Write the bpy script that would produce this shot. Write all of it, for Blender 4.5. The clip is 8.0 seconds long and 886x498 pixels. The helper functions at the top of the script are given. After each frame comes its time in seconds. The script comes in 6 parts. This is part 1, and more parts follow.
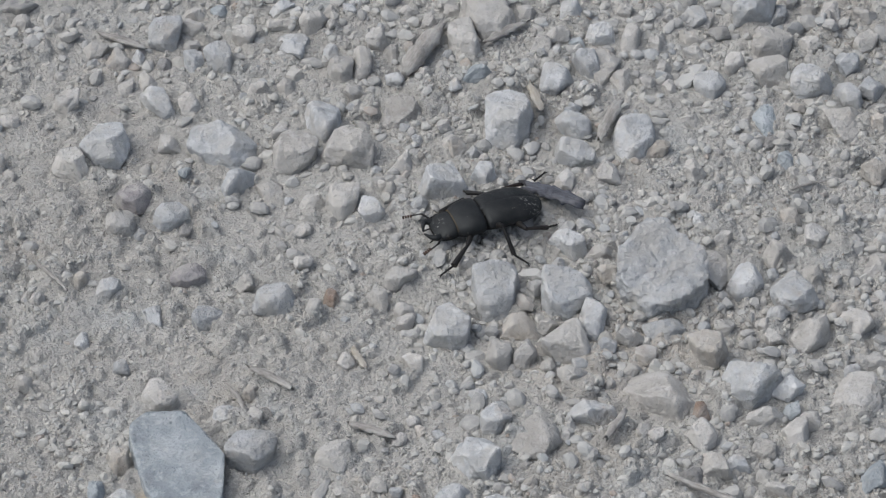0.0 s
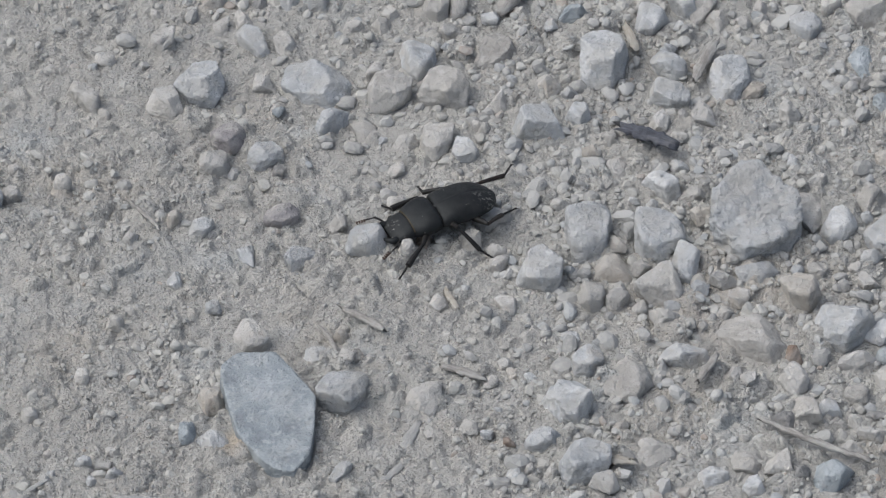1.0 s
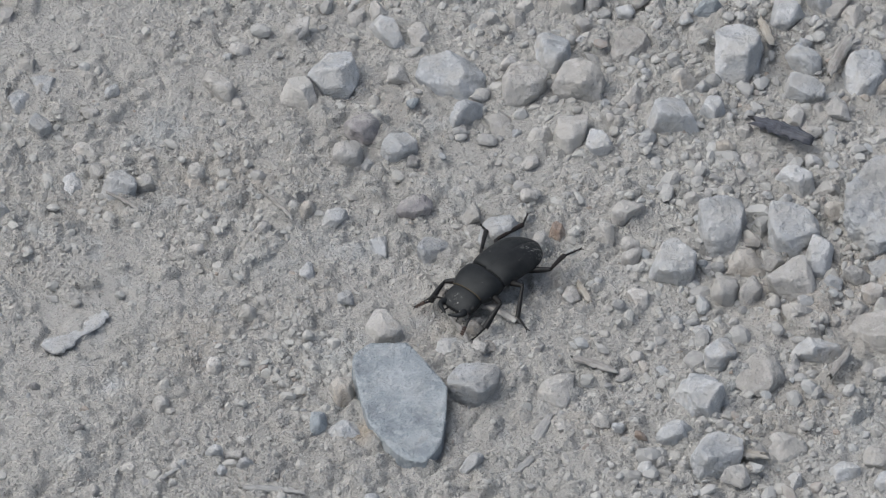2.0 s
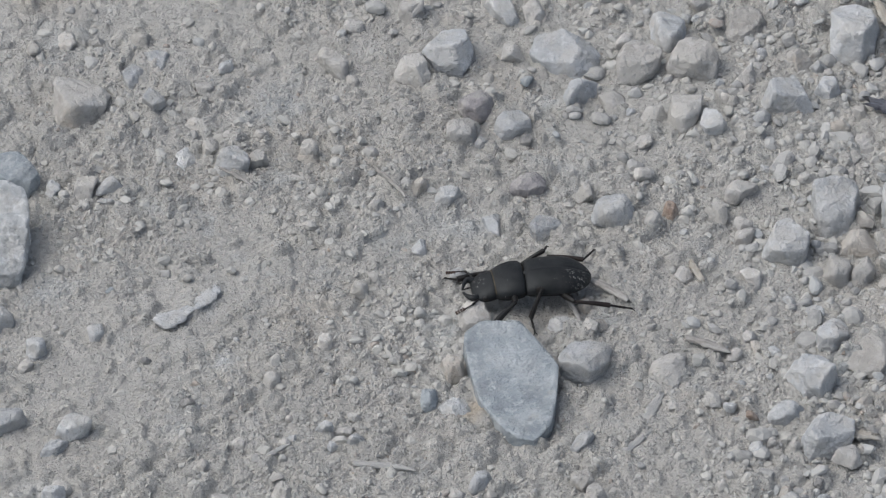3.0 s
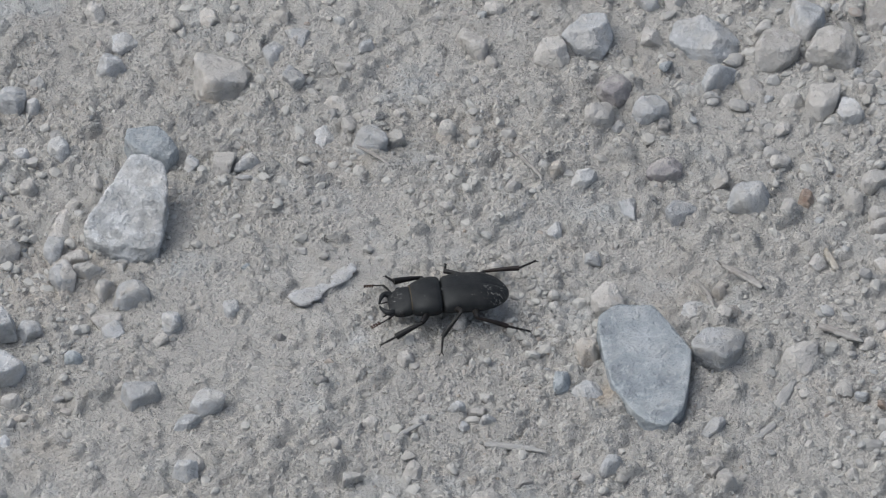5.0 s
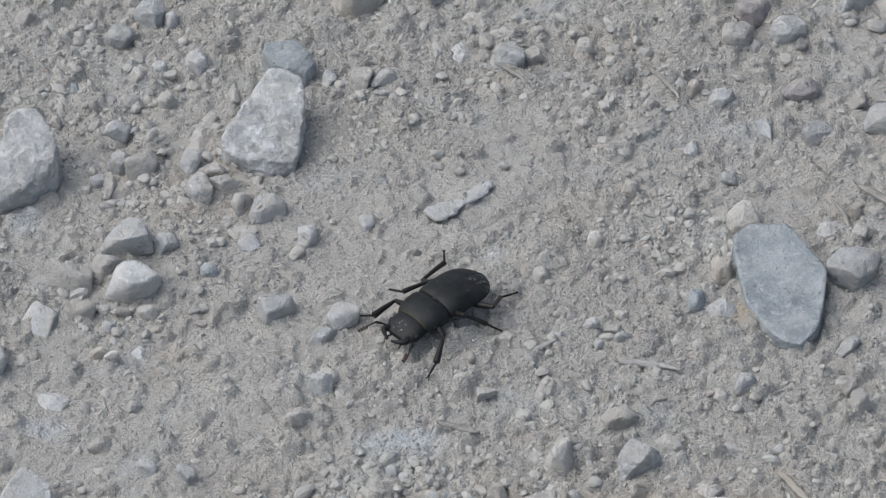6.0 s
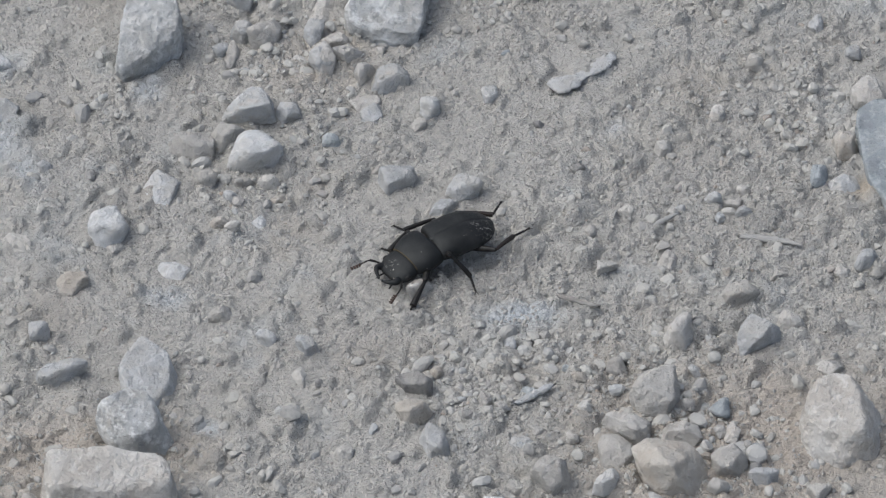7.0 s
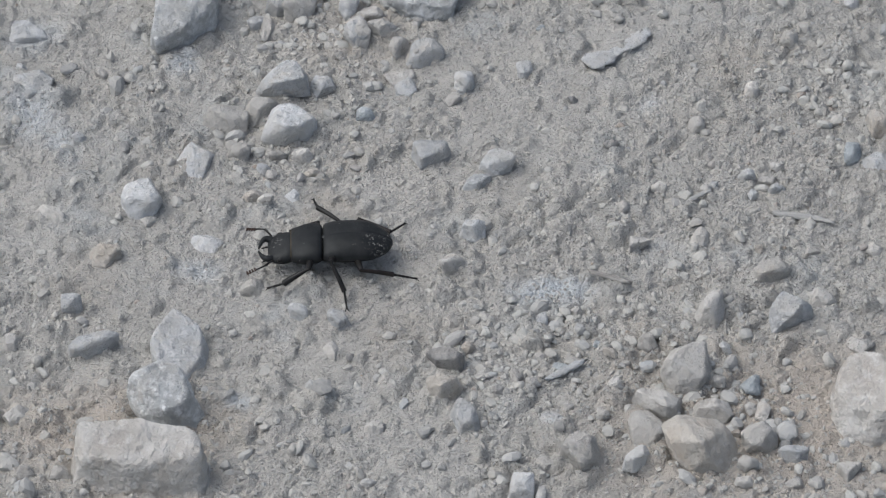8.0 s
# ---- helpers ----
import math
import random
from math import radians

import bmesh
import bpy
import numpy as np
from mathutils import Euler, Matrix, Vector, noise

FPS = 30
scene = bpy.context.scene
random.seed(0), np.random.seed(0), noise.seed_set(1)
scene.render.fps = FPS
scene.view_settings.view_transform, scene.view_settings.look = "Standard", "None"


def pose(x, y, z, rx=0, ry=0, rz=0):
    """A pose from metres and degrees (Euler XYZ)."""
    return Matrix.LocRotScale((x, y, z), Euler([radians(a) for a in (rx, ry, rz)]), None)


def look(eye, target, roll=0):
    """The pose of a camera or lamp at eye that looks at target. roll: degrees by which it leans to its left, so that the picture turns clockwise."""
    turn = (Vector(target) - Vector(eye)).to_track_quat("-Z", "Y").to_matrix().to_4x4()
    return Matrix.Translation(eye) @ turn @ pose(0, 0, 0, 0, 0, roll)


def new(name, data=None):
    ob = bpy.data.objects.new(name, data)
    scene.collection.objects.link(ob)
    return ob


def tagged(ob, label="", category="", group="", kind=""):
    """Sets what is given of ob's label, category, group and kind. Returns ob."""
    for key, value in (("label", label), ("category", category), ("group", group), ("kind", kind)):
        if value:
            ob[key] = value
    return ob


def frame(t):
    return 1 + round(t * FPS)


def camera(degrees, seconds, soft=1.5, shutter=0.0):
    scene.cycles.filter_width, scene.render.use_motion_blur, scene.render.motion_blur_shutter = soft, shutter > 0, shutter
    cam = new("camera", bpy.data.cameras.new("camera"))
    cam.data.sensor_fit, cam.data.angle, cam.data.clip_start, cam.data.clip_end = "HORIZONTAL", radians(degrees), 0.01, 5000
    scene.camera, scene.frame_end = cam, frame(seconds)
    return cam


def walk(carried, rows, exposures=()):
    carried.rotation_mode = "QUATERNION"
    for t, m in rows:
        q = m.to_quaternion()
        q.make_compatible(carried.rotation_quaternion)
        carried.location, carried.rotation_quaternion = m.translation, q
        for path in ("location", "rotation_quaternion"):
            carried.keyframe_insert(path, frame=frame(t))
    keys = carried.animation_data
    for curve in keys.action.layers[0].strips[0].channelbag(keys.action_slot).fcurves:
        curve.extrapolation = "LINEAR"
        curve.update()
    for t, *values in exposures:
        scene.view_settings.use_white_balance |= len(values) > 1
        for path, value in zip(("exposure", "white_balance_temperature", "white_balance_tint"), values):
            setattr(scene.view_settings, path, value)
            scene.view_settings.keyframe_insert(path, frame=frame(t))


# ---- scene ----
cam = camera(8.0, 8.0, soft=1.25)
walk(cam, [
    (0.0, pose(0.00000, -0.95000, 0.85837, 49.578, -1.227, -0.000)),
    (0.3, pose(0.00449, -0.94726, 0.86045, 49.065, -0.953, 0.485)),
    (0.5, pose(0.00748, -0.94543, 0.86184, 48.853, -0.770, 0.724)),
    (1.0, pose(0.00666, -0.94428, 0.86341, 48.704, -0.711, 1.060)),
    (1.5, pose(0.00572, -0.94534, 0.86019, 48.797, -0.519, 1.655)),
    (2.0, pose(0.00614, -0.94471, 0.86109, 48.709, -0.321, 2.286)),
    (2.2, pose(0.00596, -0.94500, 0.85719, 48.804, -0.248, 2.532)),
    (3.3, pose(0.00880, -0.94411, 0.85917, 48.447, 0.058, 3.706)),
    (3.5, pose(0.00917, -0.94383, 0.86111, 48.364, 0.037, 3.868)),
    (4.0, pose(0.00892, -0.94429, 0.86090, 48.415, -0.018, 4.186)),
    (4.2, pose(0.00741, -0.94515, 0.86240, 48.391, -0.094, 4.314)),
    (5.3, pose(0.00635, -0.94897, 0.86257, 48.313, -0.081, 5.498)),
    (5.5, pose(0.00485, -0.95131, 0.86428, 48.159, -0.082, 5.766)),
    (6.0, pose(0.00577, -0.95058, 0.86102, 47.754, 0.199, 6.415)),
    (6.3, pose(0.00813, -0.94936, 0.86058, 47.286, 0.425, 6.942)),
    (6.5, pose(0.00970, -0.94854, 0.86028, 47.013, 0.576, 7.233)),
    (7.0, pose(0.00933, -0.94657, 0.86197, 46.465, 0.636, 7.756)),
    (7.5, pose(0.01171, -0.94506, 0.86427, 46.198, 0.753, 8.150)),
    (8.0, pose(0.01365, -0.94469, 0.86417, 46.131, 0.675, 8.413)),
])

# ---- light: a bright overcast sky, the sun behind thin cloud, high over the ground's left ----
SUN_HEIGHT, SUN_FROM = 58.0, 184.0  # degrees above the ground; bearing, counter-clockwise from +x
world = bpy.data.worlds.new("overcast_sky")
scene.world = world
world.use_nodes = True
wn = world.node_tree.nodes
sky = wn.new("ShaderNodeTexSky")
sky.sky_type = "NISHITA"
sky.sun_disc = False
sky.sun_elevation = radians(SUN_HEIGHT)
sky.sun_rotation = radians(90 - SUN_FROM)
sky.dust_density = 4.0
cloud = wn.new("ShaderNodeHueSaturation")  # cloud takes most of the blue out of the sky
cloud.inputs["Saturation"].default_value = 0.7
world.node_tree.links.new(sky.outputs[0], cloud.inputs["Color"])
world.node_tree.links.new(cloud.outputs[0], wn["Background"].inputs[0])
wn["Background"].inputs[1].default_value = 0.121
sun_data = bpy.data.lights.new("sun", "SUN")
sun_data.energy = 1.35
sun_data.angle = radians(60)
sun_data.color = (1.0, 0.99, 0.975)
sun = new("sun", sun_data)
_a, _h = radians(SUN_FROM), radians(SUN_HEIGHT)
sun.matrix_world = look((2 * math.cos(_a) * math.cos(_h), 2 * math.sin(_a) * math.cos(_h), 2 * math.sin(_h)), (0, 0, 0))
scene.view_settings.exposure = 0.155


# ---- materials ----
def nodes_of(name):
    m = bpy.data.materials.new(name)
    m.use_nodes = True
    return m, m.node_tree.nodes, m.node_tree.links, m.node_tree.nodes["Principled BSDF"]


def tex_noise(n, l, coord, scale, detail=4.0, rough=0.6):
    t = n.new("ShaderNodeTexNoise")
    t.inputs["Scale"].default_value = scale
    t.inputs["Detail"].default_value = detail
    t.inputs["Roughness"].default_value = rough
    l.new(coord, t.inputs["Vector"])
    return t.outputs["Fac"]


def ramp(n, l, fac, stops):
    r = n.new("ShaderNodeValToRGB")
    while len(r.color_ramp.elements) < len(stops):
        r.color_ramp.elements.new(0.5)
    for e, (p, c) in zip(r.color_ramp.elements, stops):
        e.position, e.color = p, (*c, 1) if len(c) == 3 else c
    l.new(fac, r.inputs["Fac"])
    return r.outputs["Color"]


def mix(n, l, fac, a, b, mode="MIX"):
    x = n.new("ShaderNodeMix")
    x.data_type, x.blend_type = "RGBA", mode
    for value, i in ((fac, 0), (a, 6), (b, 7)):
        if isinstance(value, (int, float)):
            x.inputs[i].default_value = value
        elif isinstance(value, tuple):
            x.inputs[i].default_value = (*value, 1)
        else:
            l.new(value, x.inputs[i])
    return x.outputs[2]


def grey(v):
    return (v, v, v)


def bump(n, l, height, strength, distance, normal=None):
    b = n.new("ShaderNodeBump")
    b.inputs["Strength"].default_value = strength
    b.inputs["Distance"].default_value = distance
    l.new(height, b.inputs["Height"])
    if normal:
        l.new(normal, b.inputs["Normal"])
    return b.outputs["Normal"]


DUST = (0.445, 0.449, 0.430)
BEIGE = (0.462, 0.455, 0.428)

CHALK, SOIL = (0.56, 0.60, 0.63), (0.475, 0.435, 0.385)
# patches of crushed chalk and of loose tan soil in the dust: place, half-sizes in metres, turn, raggedness, strength, tint
BLOTS = [
    (-0.1050, -0.0650, 0.0105, 0.0050, 10, 0.9, 1.0, CHALK), (-0.0930, -0.0083, 0.0036, 0.0026, 70, 0.9, 0.45, CHALK),
    (-0.1004, -0.1007, 0.0026, 0.0018, 0, 0.7, 1.0, CHALK), (-0.2201, -0.0052, 0.007, 0.006, 40, 0.9, 0.7, CHALK),
    (-0.0564, -0.0955, 0.045, 0.030, 20, 0.9, 0.9, SOIL), (-0.1850, -0.1160, 0.030, 0.018, 0, 0.9, 0.9, SOIL),
    (0.0560, 0.0280, 0.030, 0.022, 0, 0.9, 0.45, SOIL), (-0.1560, 0.0040, 0.020, 0.016, 0, 0.9, 0.4, SOIL),
    (-0.2164, -0.0271, 0.0075, 0.011, 20, 0.9, 0.7, CHALK),
    (-0.1884, -0.0088, 0.0045, 0.006, 0, 0.9, 0.7, CHALK),
    (-0.2083, -0.0361, 0.004, 0.008, 30, 0.9, 0.7, CHALK),
    (-0.175, -0.0679, 0.006, 0.004, 0, 0.9, 0.7, CHALK),
    (-0.1606, -0.103, 0.004, 0.003, 0, 0.9, 0.7, CHALK),
    (-0.0412, -0.0197, 0.006, 0.0035, 40, 0.8, 0.8, (0.45, 0.40, 0.33)),
]


def dust_material():
    """Pale limestone dust: broad damp and pale patches, crumbs, a fine powdery relief."""
    m, n, l, b = nodes_of("limestone_dust")
    co = n.new("ShaderNodeTexCoord").outputs["Object"]
    broad = tex_noise(n, l, co, 22, 3)
    mid = tex_noise(n, l, co, 160, 4)
    fine = tex_noise(n, l, co, 1300, 3)
    c = ramp(n, l, broad, [(0.3, (0.448, 0.441, 0.416)), (0.55, (0.480, 0.478, 0.456)), (0.75, (0.510, 0.505, 0.484))])
    c = mix(n, l, ramp(n, l, mid, [(0.35, grey(0)), (0.7, grey(1))]), c, mix(n, l, 0.5, c, (0.375, 0.370, 0.350)))
    c = mix(n, l, ramp(n, l, fine, [(0.45, grey(0)), (0.72, grey(0.55))]), c, (0.536, 0.538, 0.519))
    # dark flecks: the shade of small pits between crumbs, put into the colour
    c = mix(n, l, ramp(n, l, tex_noise(n, l, co, 1000, 3, 0.6), [(0.30, grey(0.45)), (0.40, grey(0))]), c, (0.33, 0.325, 0.31))

    def blot(cx, cy, rx, ry, turn, ragged, amount, tint, under):
        """A patch with a ragged rim lying in the dust."""
        mp = n.new("ShaderNodeMapping")
        mp.vector_type = "TEXTURE"
        mp.inputs["Location"].default_value = (cx, cy, 0)
        mp.inputs["Rotation"].default_value = (0, 0, radians(turn))
        mp.inputs["Scale"].default_value = (rx, ry, 1)
        l.new(co, mp.inputs["Vector"])
        far = n.new("ShaderNodeVectorMath")
        far.operation = "LENGTH"
        l.new(mp.outputs[0], far.inputs[0])
        grain = n.new("ShaderNodeMath")
        grain.operation = "MULTIPLY_ADD"
        grain.inputs[1].default_value = ragged
        l.new(tex_noise(n, l, co, 230, 5, 0.62), grain.inputs[0])
        l.new(far.outputs["Value"], grain.inputs[2])
        half = n.new("ShaderNodeMath")
        half.operation = "MULTIPLY"
        half.inputs[1].default_value = 0.5
        l.new(grain.outputs[0], half.inputs[0])
        edge = ramp(n, l, half.outputs[0], [(0.36, grey(amount)), (0.76, grey(0))])
        return mix(n, l, edge, under, tint)

    soil = ramp(n, l, tex_noise(n, l, co, 31, 4, 0.5), [(0.56, grey(0)), (0.66, grey(0.45))])
    c = mix(n, l, soil, c, (0.429, 0.405, 0.363))
    chalk = ramp(n, l, tex_noise(n, l, co, 48, 5, 0.55), [(0.57, grey(0)), (0.68, grey(0.75))])
    c = mix(n, l, chalk, c, (0.463, 0.485, 0.489))
    for cx, cy, rx, ry, turn, ragged, amount, tint in BLOTS:
        c = blot(cx, cy, rx, ry, turn, ragged, amount, tint, c)
    l.new(c, b.inputs["Base Color"])
    b.inputs["Roughness"].default_value = 0.95
    b.inputs["Specular IOR Level"].default_value = 0.15
    warp = n.new("ShaderNodeVectorMath")
    warp.operation = "MULTIPLY_ADD"
    warp.inputs[1].default_value = (0.001, 0.001, 0.001)
    nz = n.new("ShaderNodeTexNoise")
    nz.inputs["Scale"].default_value = 900
    l.new(co, nz.inputs["Vector"])
    l.new(nz.outputs["Color"], warp.inputs[0])
    l.new(co, warp.inputs[2])
    crumbs = []
    for scale in (900, 1700, 3100):
        v = n.new("ShaderNodeTexVoronoi")
        v.inputs["Scale"].default_value = scale
        l.new(warp.outputs[0], v.inputs["Vector"])
        crumbs.append(ramp(n, l, v.outputs["Distance"], [(0.0, grey(1)), (0.75, grey(0))]))
    nrm = bump(n, l, crumbs[0], 0.6, 0.0005)
    nrm = bump(n, l, crumbs[1], 0.65, 0.0004, nrm)
    nrm = bump(n, l, crumbs[2], 0.7, 0.00026, nrm)
    l.new(bump(n, l, tex_noise(n, l, co, 1700, 5, 0.72), 0.9, 0.0005, nrm), b.inputs["Normal"])
    return m


def grit_material(name, stops):
    """Loose crumbs of the same limestone, each a little different."""
    m, n, l, b = nodes_of(name)
    geo = n.new("ShaderNodeNewGeometry")
    co = n.new("ShaderNodeTexCoord").outputs["Object"]
    c = ramp(n, l, geo.outputs["Random Per Island"], stops)
    c = mix(n, l, ramp(n, l, tex_noise(n, l, co, 700, 4), [(0.4, grey(0)), (0.7, grey(0.6))]), c, DUST)
    l.new(c, b.inputs["Base Color"])
    b.inputs["Roughness"].default_value = 0.93
    b.inputs["Specular IOR Level"].default_value = 0.2
    l.new(bump(n, l, tex_noise(n, l, co, 2200, 4), 0.5, 0.0005), b.inputs["Normal"])
    return m


def stone_material(name, base, pale, dark, dusty=0.5):
    """Limestone: mottled base, pale bruises, darker veins, dust settled in the pits."""
    m, n, l, b = nodes_of(name)
    tc = n.new("ShaderNodeTexCoord")
    info = n.new("ShaderNodeObjectInfo")
    add = n.new("ShaderNodeVectorMath")
    add.operation = "ADD"
    l.new(tc.outputs["Object"], add.inputs[0])
    l.new(info.outputs["Random"], add.inputs[1])
    co = add.outputs[0]
    broad = tex_noise(n, l, co, 120, 4)
    mid = tex_noise(n, l, co, 420, 5, 0.65)
    fine = tex_noise(n, l, co, 1900, 4, 0.7)
    c = ramp(n, l, broad, [(0.32, dark), (0.5, base), (0.72, pale)])
    c = mix(n, l, ramp(n, l, mid, [(0.50, grey(0)), (0.64, grey(0.85))]), c, pale)
    c = mix(n, l, ramp(n, l, fine, [(0.25, grey(0.55)), (0.42, grey(0))]), c, dark)
    c = mix(n, l, ramp(n, l, tex_noise(n, l, co, 170, 5, 0.65), [(0.44, grey(0)), (0.60, grey(min(1.0, dusty + 0.2)))]), c, BEIGE)
    c = mix(n, l, ramp(n, l, tex_noise(n, l, co, 95, 4, 0.6), [(0.62, grey(0)), (0.72, grey(0.35))]), c, (0.43, 0.36, 0.28))
    worn = n.new("ShaderNodeNewGeometry").outputs["Pointiness"]
    c = mix(n, l, ramp(n, l, worn, [(0.51, grey(0)), (0.57, grey(0.35))]), c, pale)
    hsv = n.new("ShaderNodeHueSaturation")
    val = n.new("ShaderNodeMapRange")
    val.inputs["To Min"].default_value, val.inputs["To Max"].default_value = 0.92, 1.17
    l.new(info.outputs["Random"], val.inputs["Value"])
    l.new(val.outputs[0], hsv.inputs["Value"])
    l.new(c, hsv.inputs["Color"])
    l.new(hsv.outputs[0], b.inputs["Base Color"])
    b.inputs["Roughness"].default_value = 0.82
    b.inputs["Specular IOR Level"].default_value = 0.3
    low = bump(n, l, tex_noise(n, l, co, 240, 4), 0.75, 0.0025)
    l.new(bump(n, l, tex_noise(n, l, co, 1000, 6, 0.72), 0.85, 0.0009, low), b.inputs["Normal"])
    return m


STONES = {
    "pale": stone_material("pale_limestone", (0.492, 0.512, 0.524), (0.600, 0.618, 0.628), (0.392, 0.407, 0.416), 0.35),
    "cream": stone_material("cream_limestone", (0.575, 0.562, 0.535), (0.68, 0.68, 0.66), (0.46, 0.435, 0.40), 0.1),
    "warm": stone_material("warm_limestone", (0.452, 0.445, 0.426), (0.540, 0.538, 0.523), (0.355, 0.345, 0.325), 0.5),
    "tan": stone_material("tan_limestone", (0.425, 0.398, 0.358), (0.505, 0.488, 0.456), (0.335, 0.308, 0.270), 0.4),
    "grey": stone_material("grey_limestone", (0.415, 0.436, 0.452), (0.540, 0.562, 0.576), (0.325, 0.342, 0.354), 0.35),
    "blue": stone_material("blue_grey_limestone", (0.302, 0.342, 0.370), (0.430, 0.472, 0.497), (0.230, 0.264, 0.290), -0.05),
    "bruised": stone_material("bruised_limestone", (0.415, 0.438, 0.450), (0.69, 0.715, 0.725), (0.271, 0.285, 0.291), 0.2),
    "dark": stone_material("dark_limestone", (0.244, 0.247, 0.247), (0.336, 0.340, 0.338), (0.171, 0.172, 0.173), 0.3),
    "mauve": stone_material("mauve_grey_stone", (0.283, 0.275, 0.282), (0.361, 0.350, 0.353), (0.214, 0.205, 0.215), 0.3),
    "rust": stone_material("rusty_brown_stone", (0.254, 0.190, 0.151), (0.341, 0.280, 0.232), (0.175, 0.125, 0.101), 0.25),
}
LOOKS = {
    "pale": "pale chalky limestone", "warm": "dusty beige limestone", "cream": "cream-white limestone", "tan": "tan limestone", "grey": "grey limestone",
    "blue": "blue-grey limestone", "bruised": "white-bruised grey limestone", "dark": "dark grey stone", "mauve": "mauve-grey stone", "rust": "rusty brown stone",
}


def wood_material(name, base, dark, dusty=0.6):
    m, n, l, b = nodes_of(name)
    co = n.new("ShaderNodeTexCoord").outputs["Object"]
    mp = n.new("ShaderNodeMapping")
    mp.inputs["Scale"].default_value = (0.12, 1, 1)
    l.new(co, mp.inputs["Vector"])
    grain = tex_noise(n, l, mp.outputs[0], 1800, 4, 0.7)
    c = ramp(n, l, grain, [(0.35, dark), (0.65, base)])
    c = mix(n, l, ramp(n, l, tex_noise(n, l, co, 300, 3), [(0.45, grey(0)), (0.7, grey(dusty))]), c, DUST)
    l.new(c, b.inputs["Base Color"])
    b.inputs["Roughness"].default_value = 0.9
    l.new(bump(n, l, grain, 0.8, 0.0006), b.inputs["Normal"])
    return m


WOOD_GREY = wood_material("weathered_grey_wood", (0.37, 0.362, 0.345), (0.22, 0.21, 0.198), 0.7)
WOOD_PALE = wood_material("bleached_wood", (0.42, 0.425, 0.415), (0.30, 0.305, 0.30))
WOOD_STRAW = wood_material("straw", (0.45, 0.425, 0.375), (0.32, 0.295, 0.25))
BARK = wood_material("charred_bark", (0.115, 0.125, 0.15), (0.05, 0.053, 0.066), 0.12)


def shell_material(name, colour, rough, dusty):
    """Black beetle shell: finely pitted, satin. dusty: where pale dust sticks to it, as x, y and reach in metres."""
    m, n, l, b = nodes_of(name)
    co = n.new("ShaderNodeTexCoord").outputs["Object"]
    c = ramp(n, l, tex_noise(n, l, co, 500, 3), [(0.35, colour), (0.75, tuple(1.8 * v for v in colour))])
    if dusty:
        flat = n.new("ShaderNodeVectorMath")
        flat.operation = "MULTIPLY_ADD"
        flat.inputs[1].default_value = (1 / dusty[2], 1 / dusty[2], 0)
        flat.inputs[2].default_value = (-dusty[0] / dusty[2], -dusty[1] / dusty[2], 0)
        l.new(co, flat.inputs[0])
        far = n.new("ShaderNodeVectorMath")
        far.operation = "LENGTH"
        l.new(flat.outputs[0], far.inputs[0])
        near = ramp(n, l, far.outputs["Value"], [(0.35, grey(1)), (1.0, grey(0))])
        specks = ramp(n, l, tex_noise(n, l, co, 1500, 5, 0.75), [(0.56, grey(0)), (0.62, grey(0.7))])
        strewn = ramp(n, l, tex_noise(n, l, co, 760, 2, 0.5), [(0.73, grey(0)), (0.76, grey(0.8))])
        c = mix(n, l, mix(n, l, 1.0, specks, near, "MULTIPLY"), c, (0.42, 0.41, 0.39))
        c = mix(n, l, strewn, c, (0.36, 0.35, 0.33))
    film = ramp(n, l, tex_noise(n, l, co, 210, 4, 0.6), [(0.45, grey(0)), (0.75, grey(0.10))])
    c = mix(n, l, film, c, (0.13, 0.13, 0.128))
    l.new(c, b.inputs["Base Color"])
    r = ramp(n, l, tex_noise(n, l, co, 900, 4), [(0.3, grey(rough - 0.08)), (0.7, grey(rough + 0.1))])
    l.new(r, b.inputs["Roughness"])
    b.inputs["Specular IOR Level"].default_value = 0.26
    b.inputs["Specular Tint"].default_value = (0.86, 0.95, 1.0, 1)
    l.new(bump(n, l, tex_noise(n, l, co, 5200, 2), 0.4, 0.00012), b.inputs["Normal"])
    return m


ELYTRA = shell_material("elytra_black", (0.0090, 0.0095, 0.0099), 0.48, (-0.0022, -0.0104, 0.0030))
SHELL = shell_material("shell_black", (0.0092, 0.0098, 0.0104), 0.49, (0.0006, 0.0094, 0.0017))
LIMB = shell_material("limb_black", (0.011, 0.0098, 0.0092), 0.4, None)
RUSTY = shell_material("antenna_brown", (0.035, 0.018, 0.012), 0.45, None)
TIBIA_BROWN = shell_material("tibia_brown", (0.015, 0.0105, 0.009), 0.42, None)
FRINGE = shell_material("golden_hair_fringe", (0.045, 0.034, 0.017), 0.7, None)


# ---- ground: one sheet, finely broken up where it is seen from near, running to the horizon ----
def lattice(ix, iy, seed):
    """A repeatable random number in 0..1 for each pair of whole numbers."""
    h = np.sin(ix * 127.1 + iy * 311.7 + seed * 74.7) * 43758.5453
    return h - np.floor(h)


def value_noise(x, y, size, seed):
    """Smooth noise in -1..1 with lumps of that size in metres."""
    u, v = x / size, y / size
    iu, iv = np.floor(u), np.floor(v)
    fu, fv = u - iu, v - iv
    fu, fv = fu * fu * (3 - 2 * fu), fv * fv * (3 - 2 * fv)
    a = lattice(iu, iv, seed) * (1 - fu) + lattice(iu + 1, iv, seed) * fu
    b = lattice(iu, iv + 1, seed) * (1 - fu) + lattice(iu + 1, iv + 1, seed) * fu
    return 2 * (a * (1 - fv) + b * fv) - 1


def turned(x, y, degrees):
    c, s = math.cos(radians(degrees)), math.sin(radians(degrees))
    return c * x - s * y, s * x + c * y


